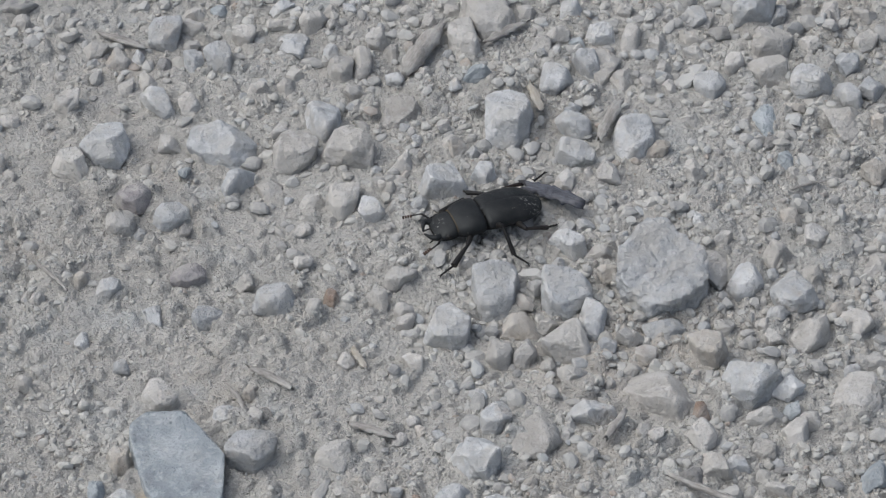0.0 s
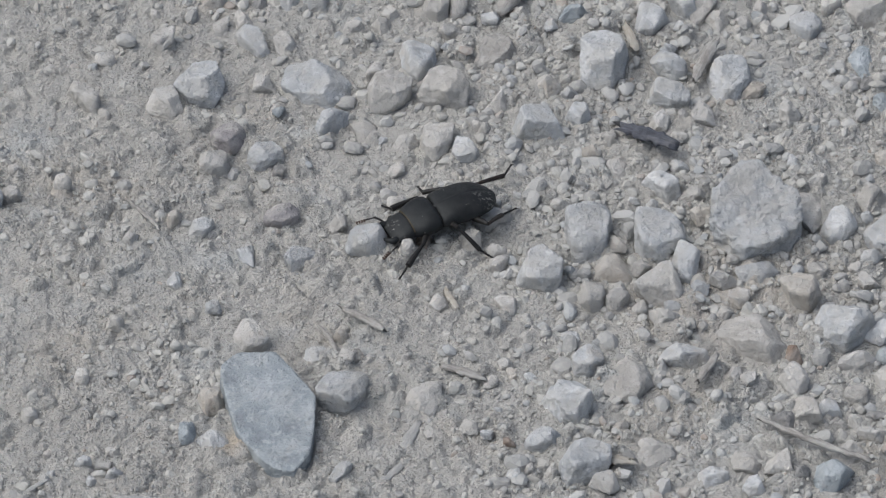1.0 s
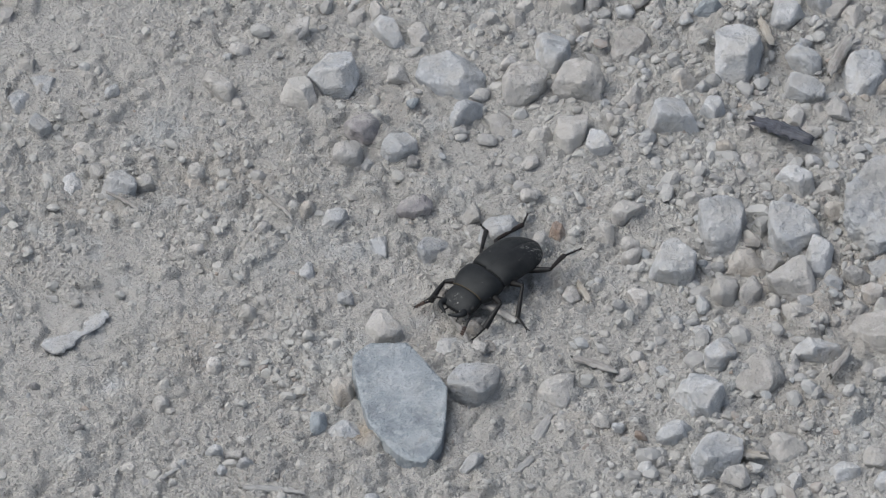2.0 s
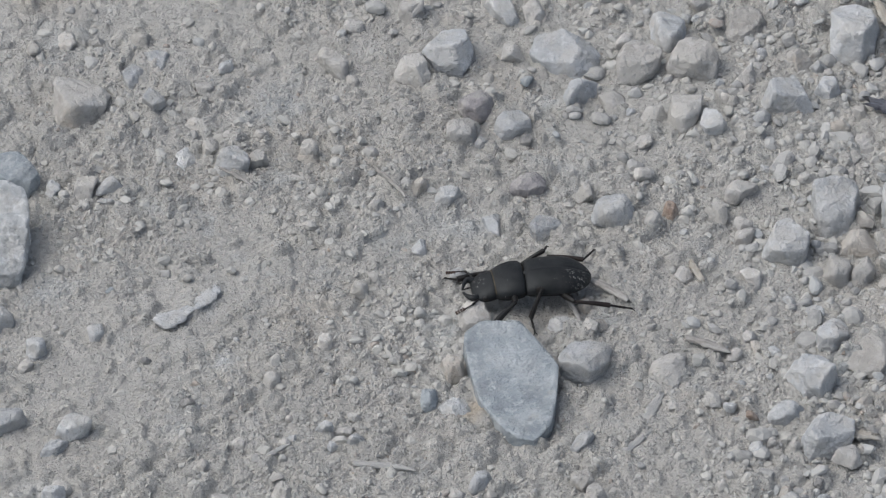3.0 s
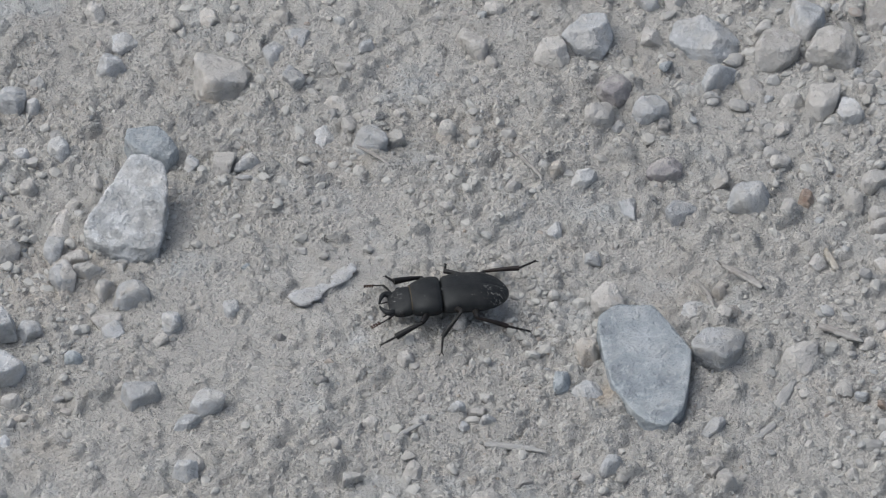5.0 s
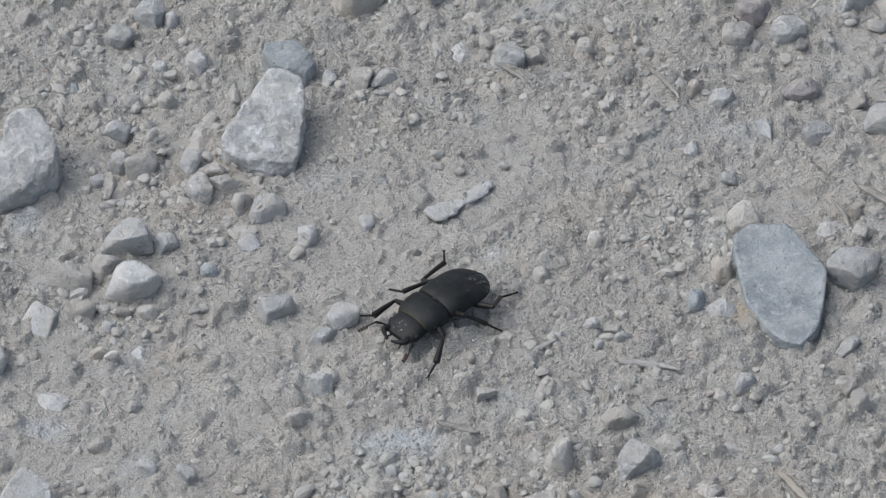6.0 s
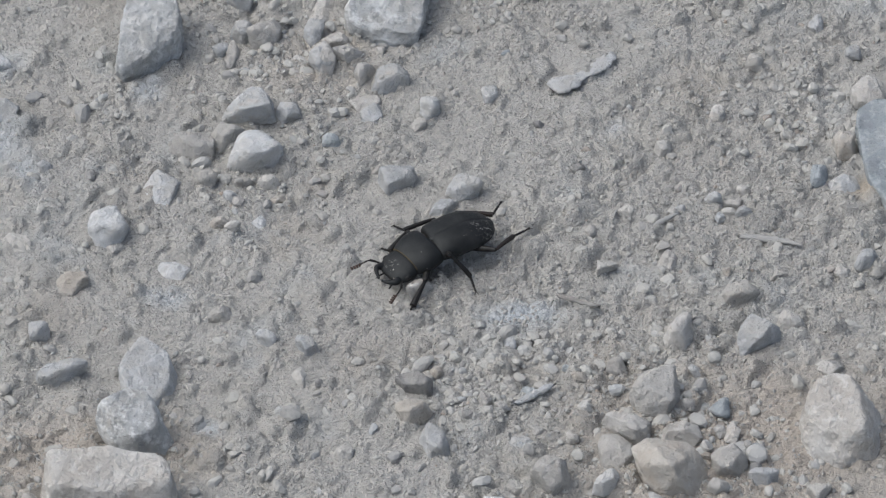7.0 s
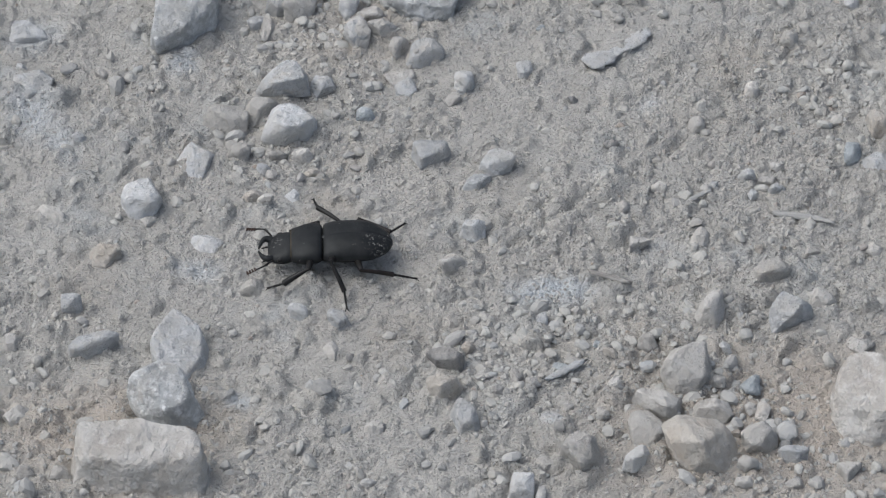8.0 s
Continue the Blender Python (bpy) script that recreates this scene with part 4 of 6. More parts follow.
stone(-0.0199, -0.0281, 4.8, 5.6, 2.8, 0, "grey", outline=((-118, 2.8), (-55, 1.9), (-20, 1.5), (78, 2.8), (152, 1.2)))
stone(0.0187, 0.0785, 10.0, 8.4, 5.2, 0, "pale", outline=((-92, 4.3), (-62, 4.7), (26, 3.5), (100, 4.0), (146, 4.1), (-166, 5.1)))
stone(0.0442, 0.0598, 8.3, 7.4, 4.7, 0, "pale", outline=((-63, 4.0), (11, 3.8), (59, 2.7), (128, 3.8), (-134, 2.0)))
stone(0.0614, 0.0130, 19.0, 15.5, 4.7, 0, "warm", flat=True, outline=((-113, 3.2), (-137, 2.8), (-36, 7.6), (-1, 9.6), (79, 7.2), (104, 8.5), (-161, 7.1)))
stone(-0.0092, 0.0731, 6.2, 5.4, 3.3, 90, "warm")
stone(-0.0180, 0.0779, 9.0, 6.0, 2.1, 91, "warm", flat=True)
stone(-0.0450, 0.0617, 4.7, 2.6, 1.6, 93, "grey")
stone(-0.0356, 0.0632, 3.6, 3.0, 1.8, 93, "dark")
stone(-0.0601, 0.0814, 7.2, 7.1, 4.4, 140, "warm")
stone(-0.0732, 0.0793, 4.4, 2.7, 1.6, 105, "warm")
stone(-0.0361, 0.1043, 6.2, 5.1, 3.1, 70, "warm")
stone(-0.0402, 0.0909, 6.3, 5.0, 3.1, 93, "warm")
stone(-0.0500, 0.1100, 5.3, 3.5, 2.2, 48, "warm")
stone(-0.0453, 0.1127, 4.9, 4.6, 2.9, 96, "warm")
stone(-0.0806, 0.0545, 4.9, 4.2, 2.6, 98, "tan")
stone(-0.0221, 0.0465, 5.7, 4.7, 2.9, 92, "warm")
stone(-0.0412, 0.0364, 6.3, 3.8, 2.3, 105, "grey")
stone(-0.0047, 0.0423, 5.1, 3.5, 2.2, 91, "rust")
stone(-0.0555, 0.0276, 5.6, 3.7, 2.3, 88, "pale")
stone(-0.0476, 0.0200, 3.9, 3.5, 2.1, 95, "grey")
stone(-0.0455, -0.0198, 9.6, 6.8, 2.4, 93, "grey", flat=True)
stone(-0.0206, 0.0137, 3.0, 2.8, 1.7, 92, "tan")
stone(-0.0181, 0.0066, 4.6, 3.8, 2.4, -178, "tan")
stone(-0.0197, 0.0043, 3.2, 2.7, 1.7, -179, "warm")
stone(-0.0015, 0.0218, 4.0, 3.5, 2.2, -177, "warm")
stone(0.0143, 0.1165, 6.5, 4.3, 2.6, 90, "warm")
stone(0.0261, 0.1145, 8.1, 7.7, 4.8, -165, "blue")
stone(0.0205, 0.0915, 7.2, 6.0, 3.7, -176, "warm")
stone(0.0273, 0.0820, 7.2, 5.7, 3.6, 88, "grey")
stone(0.0247, 0.0892, 5.3, 4.2, 2.6, 88, "grey")
stone(0.0569, 0.1151, 6.2, 5.5, 3.4, 82, "warm")
stone(0.0646, 0.0921, 6.5, 4.9, 3.0, -140, "tan")
stone(0.0878, 0.1029, 12.0, 5.8, 2.1, 87, "blue", flat=True)
stone(0.0913, 0.0897, 5.4, 4.5, 2.8, 81, "blue")
stone(0.0885, 0.0950, 3.6, 3.3, 2.0, -165, "dark")
stone(0.0937, 0.1056, 6.1, 3.4, 2.1, -178, "tan")
stone(0.0714, 0.0846, 6.7, 5.7, 3.6, 82, "warm")
stone(0.0712, 0.1020, 5.5, 3.8, 2.4, -177, "warm")
stone(0.0366, 0.0774, 4.8, 4.3, 2.7, 83, "warm")
stone(0.0444, 0.0809, 5.7, 4.8, 3.0, 85, "warm")
stone(0.0534, 0.0828, 6.0, 5.4, 3.3, 81, "warm")
stone(0.0492, 0.0832, 4.2, 3.3, 2.1, 86, "warm")
stone(0.0512, 0.0572, 5.9, 4.9, 3.0, -175, "warm")
stone(0.0354, 0.0669, 8.0, 6.5, 2.3, 86, "warm", flat=True)
stone(0.0882, 0.0581, 8.7, 7.3, 4.5, 81, "warm")
stone(0.0963, 0.0632, 8.8, 5.9, 3.7, 85, "warm")
stone(0.0955, 0.0519, 6.5, 5.3, 3.3, 82, "warm")
stone(0.0754, 0.0534, 14.0, 7.3, 2.6, 87, "warm", flat=True)
stone(0.0871, 0.0521, 3.6, 3.3, 2.0, 75, "grey")
stone(0.0912, 0.0706, 5.9, 4.7, 2.9, 83, "tan")
stone(0.0774, 0.0629, 5.1, 4.7, 2.9, 74, "warm")
stone(0.0524, 0.0495, 5.8, 4.7, 2.9, 85, "tan")
stone(0.0341, 0.0341, 7.9, 5.6, 3.5, -177, "tan")
stone(0.0402, 0.0342, 4.7, 4.2, 2.6, -172, "warm")
stone(0.0567, 0.0308, 7.0, 5.6, 3.5, -175, "warm")
stone(0.0638, 0.0336, 9.3, 6.5, 2.3, -176, "grey", flat=True)
stone(0.0521, 0.0281, 4.9, 4.1, 2.5, 85, "grey")
stone(0.0601, 0.0260, 5.6, 4.1, 2.5, 87, "warm")
stone(0.0399, 0.0224, 4.5, 3.7, 2.3, 86, "warm")
stone(0.0462, 0.0233, 4.1, 2.8, 1.7, -177, "grey")
stone(0.0447, 0.0175, 6.9, 5.5, 3.4, -176, "warm")
stone(0.0893, 0.0158, 8.2, 5.4, 3.4, -163, "pale")
stone(0.0131, -0.0192, 2.8, 2.6, 1.6, -173, "rust")
stone(0.0419, -0.0192, 11.2, 8.8, 3.2, 46, "warm", flat=True)
stone(0.0328, -0.0306, 6.2, 5.2, 3.2, -175, "warm")
stone(0.0711, 0.0010, 6.5, 5.9, 3.7, 128, "warm")
stone(0.0707, 0.0089, 4.8, 4.6, 2.8, 68, "rust")
stone(0.0591, 0.0012, 5.2, 3.4, 2.1, 87, "warm")
stone(0.0617, -0.0000, 4.8, 4.0, 2.5, 84, "warm")
stone(0.0685, -0.0109, 6.7, 6.2, 3.8, 75, "dark")
stone(0.0731, -0.0083, 10.0, 6.3, 3.9, 93, "warm")
stone(0.0777, -0.0067, 6.7, 5.7, 3.5, 82, "pale")
stone(0.0836, -0.0019, 7.5, 5.1, 3.2, 86, "warm")
stone(0.0900, 0.0030, 7.5, 6.8, 4.2, 74, "warm")
stone(0.0833, 0.0074, 8.2, 5.4, 3.3, -163, "warm")
stone(0.0897, 0.0104, 4.4, 4.0, 2.5, 74, "blue")
stone(0.0930, 0.0077, 5.5, 5.1, 3.2, 69, "warm")
stone(0.0951, 0.0330, 9.3, 8.6, 5.4, 66, "warm")
stone(0.0860, -0.0144, 7.3, 5.4, 3.3, 168, "warm")
stone(0.0813, -0.0198, 7.4, 6.6, 4.1, -168, "warm")
stone(0.0776, -0.0271, 10.9, 9.7, 6.0, 105, "blue")
stone(0.0676, -0.0241, 8.5, 5.7, 3.5, 69, "warm")
stone(0.0712, -0.0261, 5.9, 3.9, 2.4, 87, "dark")
stone(0.0610, -0.0227, 9.6, 7.3, 2.6, 85, "warm", flat=True)
stone(0.0541, -0.0270, 5.6, 4.6, 2.8, -175, "pale")
stone(0.0622, -0.0306, 5.3, 5.0, 3.1, 67, "pale")
stone(0.0924, -0.0244, 12.8, 7.9, 2.8, 86, "grey", flat=True)
stone(0.0446, -0.0297, 4.6, 3.9, 2.4, 85, "pale")
stone(0.0828, -0.0092, 4.1, 3.9, 2.4, 52, "warm")
stone(0.0874, -0.0079, 4.5, 2.0, 1.2, -178, "dark")
stone(0.0123, 0.0042, 4.1, 3.2, 2.0, 89, "warm")
stone(0.0140, 0.0013, 3.5, 2.7, 1.7, 89, "tan")
stone(0.0766, 0.0352, 5.7, 4.1, 2.5, 86, "warm")
stone(0.0844, 0.0356, 4.0, 3.3, 2.0, 82, "warm")
stone(0.0864, 0.0318, 5.8, 4.9, 3.0, -172, "warm")
stone(0.0103, 0.0857, 5.7, 5.4, 3.3, 83, "warm")
stone(-0.0077, 0.0055, 3.4, 2.5, 1.5, -178, "warm")
stone(0.0057, -0.0141, 5.1, 4.8, 1.7, -171, "warm", flat=True)
stone(-0.0022, -0.0168, 5.3, 3.4, 1.2, 55, "warm", flat=True)
stone(0.0672, 0.1124, 4.6, 3.6, 2.3, 85, "warm")
stone(0.0624, 0.1132, 4.3, 3.6, 2.3, 84, "warm")
stone(0.0768, 0.0835, 3.7, 3.0, 1.9, 84, "warm")
stone(0.0210, 0.1112, 3.8, 3.0, 1.9, 88, "grey")
stone(-0.0108, 0.0648, 4.4, 4.1, 1.5, 89, "warm", flat=True)
stone(-0.0215, 0.1096, 4.9, 4.6, 2.9, -178, "warm")
stone(-0.0155, 0.1118, 4.6, 4.3, 2.6, 90, "warm")
stone(-0.0009, 0.1102, 5.5, 4.6, 2.9, -177, "warm")
stone(-0.0137, 0.1158, 4.6, 3.7, 2.3, 91, "warm")
stone(0.0708, 0.0584, 3.7, 3.5, 2.2, 59, "grey")
stone(0.0330, 0.0615, 4.7, 4.4, 1.6, -168, "warm", flat=True)
stone(0.0407, 0.0523, 3.6, 2.9, 1.8, 86, "warm")
stone(0.0260, 0.0135, 4.6, 4.2, 1.5, -172, "grey", flat=True)
stone(0.0091, -0.0168, 3.3, 2.8, 1.8, 89, "grey")
stone(0.0168, 0.0133, 4.2, 3.4, 1.2, 88, "warm", flat=True)
stone(0.0668, 0.0144, 3.5, 2.8, 1.7, -175, "warm")
stone(0.0525, 0.0174, 3.5, 2.9, 1.8, 85, "warm")
stone(0.0572, 0.0217, 4.1, 3.5, 2.2, -173, "warm")
stone(-0.0362, 0.1315, 5.5, 4.0, 2.5, -179, "warm")
stone(-0.0420, 0.1193, 5.0, 3.9, 2.4, 92, "dark")
stone(-0.0476, 0.1215, 5.0, 3.2, 2.0, 92, "pale")
stone(-0.0567, 0.1221, 5.5, 5.5, 3.4, 142, "warm")
stone(-0.0518, 0.1199, 6.1, 4.7, 2.9, -179, "warm")
stone(-0.0172, 0.1320, 4.9, 4.0, 2.5, -178, "warm")
stone(-0.0134, 0.1250, 8.6, 7.4, 2.6, 90, "pale", flat=True)
stone(-0.0060, 0.1238, 5.5, 3.9, 2.4, 53, "pale")
stone(0.0920, 0.1381, 6.4, 4.9, 3.1, 83, "grey")
stone(0.0984, 0.1282, 6.4, 5.5, 3.4, 77, "warm")
stone(0.0734, 0.1372, 7.5, 6.4, 3.9, -172, "pale")
stone(0.1033, 0.1404, 5.6, 4.9, 3.1, 76, "warm")
stone(0.0720, 0.1297, 7.0, 4.6, 2.9, 149, "warm")
stone(0.0725, 0.1252, 5.5, 4.4, 2.7, -175, "warm")
stone(0.1060, 0.1212, 7.5, 7.0, 4.3, -153, "grey")
stone(0.1045, 0.1018, 11.3, 10.2, 3.7, 68, "warm", flat=True)
stone(0.1106, 0.1139, 6.3, 5.5, 3.4, 75, "grey")
stone(0.1118, 0.1015, 6.2, 4.8, 3.0, 81, "tan")
stone(0.0581, 0.1392, 5.0, 4.8, 2.9, -155, "warm")
stone(0.0463, 0.1378, 7.2, 4.9, 3.1, 87, "grey")
stone(0.0400, 0.1266, 7.9, 5.5, 3.4, 88, "warm")
stone(0.1094, 0.0557, 8.8, 5.3, 3.3, 85, "warm")
stone(0.1048, 0.0371, 9.4, 7.8, 4.8, -172, "warm")
stone(0.1038, 0.0153, 11.9, 10.3, 3.7, 74, "warm", flat=True)
stone(0.1067, 0.0270, 7.0, 5.1, 1.8, -174, "warm", flat=True)
stone(0.1053, -0.0117, 8.1, 5.7, 3.5, 84, "blue")
stone(0.1103, 0.0852, 6.2, 5.8, 3.6, 45, "tan")
stone(0.0364, 0.1377, 6.4, 4.3, 2.7, 88, "warm")
stone(0.0437, 0.1299, 5.0, 4.7, 2.9, -159, "warm")
stone(-0.0731, 0.1307, 4.9, 4.7, 2.9, 168, "warm")
stone(-0.0746, 0.1366, 8.6, 4.8, 3.0, -179, "dark")
stone(-0.0631, 0.1262, 6.2, 3.9, 2.4, -163, "warm")
stone(-0.0643, 0.1137, 3.7, 3.1, 1.9, 179, "warm")
stone(-0.0303, 0.1378, 3.7, 3.2, 2.0, -178, "blue")
stone(-0.0358, 0.1368, 4.9, 4.0, 2.5, -179, "warm")
stone(-0.0167, 0.1379, 5.6, 4.0, 2.5, -178, "grey")
stone(0.0646, 0.1276, 5.5, 4.3, 2.7, 85, "warm")
stone(0.0662, 0.1199, 4.7, 3.7, 2.3, 85, "warm")
stone(0.0765, 0.1370, 5.6, 3.7, 2.3, 86, "warm")
stone(-0.0062, 0.1377, 4.8, 3.7, 2.3, 90, "warm")
stone(0.0154, 0.1343, 4.8, 3.7, 2.3, 88, "warm")
stone(0.0075, 0.1242, 6.3, 3.7, 2.3, 90, "warm")
stone(0.0105, 0.1383, 4.9, 3.2, 2.0, -178, "warm")
stone(0.0203, 0.1384, 4.3, 4.0, 2.5, -172, "warm")
stone(0.0983, 0.1405, 4.0, 3.7, 2.3, 70, "warm")
stone(0.1107, 0.1396, 6.2, 4.8, 3.0, -174, "warm")
stone(0.1101, 0.1294, 6.5, 6.0, 3.7, 56, "warm")
stone(-0.1201, 0.0785, 9.1, 6.0, 2.2, 97, "grey", flat=True)
stone(-0.1150, 0.0845, 7.3, 5.8, 2.1, 98, "grey", flat=True)
stone(-0.1525, 0.0798, 7.2, 6.3, 2.3, 175, "grey", flat=True)
stone(-0.1345, 0.0891, 5.3, 4.2, 2.6, 99, "warm")
stone(-0.1285, 0.0889, 4.8, 4.5, 2.8, 173, "warm")
stone(-0.1189, 0.0902, 4.8, 4.5, 2.8, 175, "warm")
stone(-0.1043, 0.0639, 7.7, 5.3, 1.9, -177, "warm", flat=True)
stone(-0.1012, 0.0557, 4.4, 4.2, 2.6, 111, "warm")
stone(-0.1062, 0.0528, 10.5, 5.3, 1.9, 96, "pale", flat=True)
stone(-0.1323, 0.0402, 5.0, 3.5, 2.2, 98, "grey")
stone(-0.1259, 0.0410, 6.5, 5.3, 3.3, 99, "warm")
stone(-0.1204, 0.0411, 5.3, 5.0, 3.1, 172, "pale")
stone(-0.1211, 0.0372, 5.3, 2.1, 1.3, -176, "grey")
stone(-0.0821, 0.0469, 5.9, 2.0, 1.2, 178, "warm")
stone(-0.1324, -0.0120, 4.0, 3.4, 2.1, 180, "warm")
stone(-0.1087, -0.0097, 2.5, 2.4, 1.5, 167, "dark")
stone(-0.0989, -0.0224, 3.4, 2.4, 1.5, -177, "dark")
stone(-0.0781, -0.0466, 5.8, 4.4, 2.8, 96, "warm")
stone(-0.0902, -0.0491, 5.1, 4.4, 2.8, 98, "warm")
stone(-0.0943, -0.0403, 3.9, 3.3, 2.1, 98, "warm")
stone(-0.0878, -0.0325, 3.4, 3.3, 2.0, 171, "warm")
stone(-0.1001, 0.0824, 4.2, 3.4, 2.1, 97, "grey")
stone(-0.1439, -0.0070, 5.9, 5.6, 2.0, 135, "warm", flat=True)
stone(-0.1177, 0.0102, 2.3, 2.2, 1.4, 169, "blue")
stone(-0.0784, 0.0312, 3.5, 3.5, 2.2, 112, "warm")
stone(-0.0656, 0.0391, 4.1, 4.0, 2.5, -177, "warm")
stone(-0.0741, 0.0967, 4.3, 4.2, 2.6, 107, "warm")
stone(-0.1041, 0.0737, 3.6, 3.3, 2.0, 180, "warm")
stone(-0.1595, 0.0900, 6.1, 4.8, 3.0, 101, "warm")
stone(-0.1519, 0.0339, 4.3, 2.9, 1.8, 99, "warm")
stone(-0.0909, 0.0600, 3.0, 2.9, 1.8, 164, "warm")
stone(-0.0655, -0.0232, 2.8, 2.1, 1.3, -176, "warm")
stone(-0.0772, -0.0308, 3.4, 2.9, 1.8, -177, "grey")
stone(-0.0693, -0.0318, 2.8, 2.6, 1.6, -178, "grey")
stone(-0.0796, -0.0225, 2.4, 2.0, 1.3, 96, "warm")
stone(-0.1682, 0.0409, 4.1, 3.5, 2.2, 104, "grey")
stone(-0.1852, 0.0329, 3.0, 2.9, 1.8, 156, "blue")
stone(-0.1729, 0.0030, 6.3, 3.2, 2.0, 99, "warm")
stone(-0.1433, 0.0081, 2.8, 2.8, 1.7, 136, "warm")
stone(-0.1573, 0.0201, 10.0, 4.8, 1.7, 89, "warm", flat=True)
stone(-0.1869, 0.0210, 3.6, 2.9, 1.8, 104, "warm")
stone(-0.1986, 0.0531, 4.8, 4.4, 2.7, 173, "warm")
stone(-0.1865, 0.0490, 3.7, 3.5, 2.2, 123, "warm")
stone(-0.1846, 0.0521, 3.0, 2.9, 1.8, 149, "grey")
stone(-0.1552, 0.0261, 3.6, 3.5, 2.2, 126, "warm")
stone(-0.1869, 0.0283, 2.9, 2.1, 1.3, -176, "warm")
stone(-0.1671, -0.0384, 3.2, 2.9, 1.8, 179, "pale")
stone(-0.1575, -0.0378, 3.4, 2.9, 1.8, -176, "tan")
stone(-0.1599, -0.0440, 5.6, 4.0, 1.4, -174, "pale", flat=True)
stone(-0.2066, -0.0568, 7.9, 5.5, 2.0, 153, "warm", flat=True)
stone(-0.1805, -0.0370, 10.5, 8.5, 3.0, 104, "pale", flat=True)
stone(-0.1955, -0.0364, 4.0, 2.3, 1.4, 101, "dark")
stone(-0.1933, -0.0671, 7.2, 5.2, 3.2, -160, "tan")
stone(-0.2023, -0.1140, 6.6, 5.4, 3.3, 167, "warm")
stone(-0.2071, -0.0940, 5.6, 3.3, 2.0, 102, "warm")
stone(-0.1452, -0.0872, 5.7, 4.9, 1.8, 103, "warm", flat=True)
stone(-0.1337, -0.1078, 3.9, 3.8, 2.3, 115, "warm")
stone(-0.1326, -0.1224, 3.8, 3.0, 1.8, -174, "pale")
stone(-0.1413, -0.0892, 2.2, 2.2, 1.4, 120, "dark")
stone(-0.0605, -0.0928, 4.9, 3.2, 2.0, 95, "warm")
stone(-0.0442, -0.0729, 6.0, 5.4, 2.0, 87, "warm", flat=True)
stone(-0.1006, -0.0866, 3.3, 2.5, 1.5, -173, "blue")
stone(-0.1115, -0.0954, 2.2, 2.2, 1.3, 108, "dark")
stone(-0.1004, -0.1007, 5.2, 4.1, 1.5, -173, "pale", flat=True)
stone(-0.1088, -0.0906, 4.3, 3.1, 1.9, 98, "warm")
stone(-0.1192, -0.0834, 3.3, 3.1, 1.9, -177, "tan")
stone(-0.0943, -0.0792, 2.6, 2.0, 1.2, -172, "blue")
stone(-0.2209, -0.0152, 3.2, 3.0, 1.9, 171, "pale")
stone(-0.2041, -0.0147, 2.8, 2.7, 1.7, 150, "warm")
stone(-0.0999, -0.0705, 3.0, 2.6, 1.6, 97, "warm")
stone(-0.1061, -0.0739, 3.8, 3.3, 2.0, 98, "grey")
stone(-0.0787, -0.0323, 3.4, 3.3, 2.0, -161, "warm")
stone(-0.2208, -0.0039, 10.6, 9.9, 3.6, 158, "grey", flat=True)
stone(-0.2177, -0.0199, 10.5, 9.7, 3.5, 161, "grey", flat=True)
stone(-0.1875, -0.0558, 4.0, 3.8, 1.4, 141, "warm", flat=True)
stone(-0.1748, -0.0600, 6.7, 6.2, 2.2, 173, "pale", flat=True)
stone(-0.0669, -0.0273, 4.5, 2.4, 1.5, -173, "warm")
stone(-0.0632, -0.0923, 3.7, 2.7, 1.7, 95, "warm")
stone(-0.0698, -0.0871, 3.3, 3.1, 1.9, -166, "warm")
stone(-0.0558, -0.0472, 3.9, 2.6, 1.6, -172, "warm")
stone(-0.0437, -0.0458, 3.9, 3.2, 2.0, -170, "warm")
stone(-0.1048, -0.0837, 2.8, 2.5, 1.5, -173, "warm")
stone(-0.1054, -0.0917, 3.3, 3.2, 2.0, -176, "warm")
stone(-0.0976, -0.0968, 3.3, 2.4, 1.5, -173, "warm")
stone(-0.0896, -0.0912, 3.3, 2.9, 1.8, -171, "warm")
stone(-0.1143, -0.0865, 2.4, 2.2, 1.4, -175, "warm")
stone(-0.0999, -0.1124, 5.4, 3.0, 1.9, -173, "warm")
stone(-0.1910, -0.1274, 3.8, 3.6, 2.2, 167, "warm")
stone(-0.1981, -0.1276, 4.3, 3.6, 2.2, -178, "warm")
stone(-0.0908, -0.0983, 3.7, 3.2, 2.0, 96, "warm")
stone(-0.0526, -0.1108, 4.3, 3.0, 1.8, -172, "warm")
stone(-0.0621, -0.1128, 4.3, 3.6, 2.2, -171, "warm")


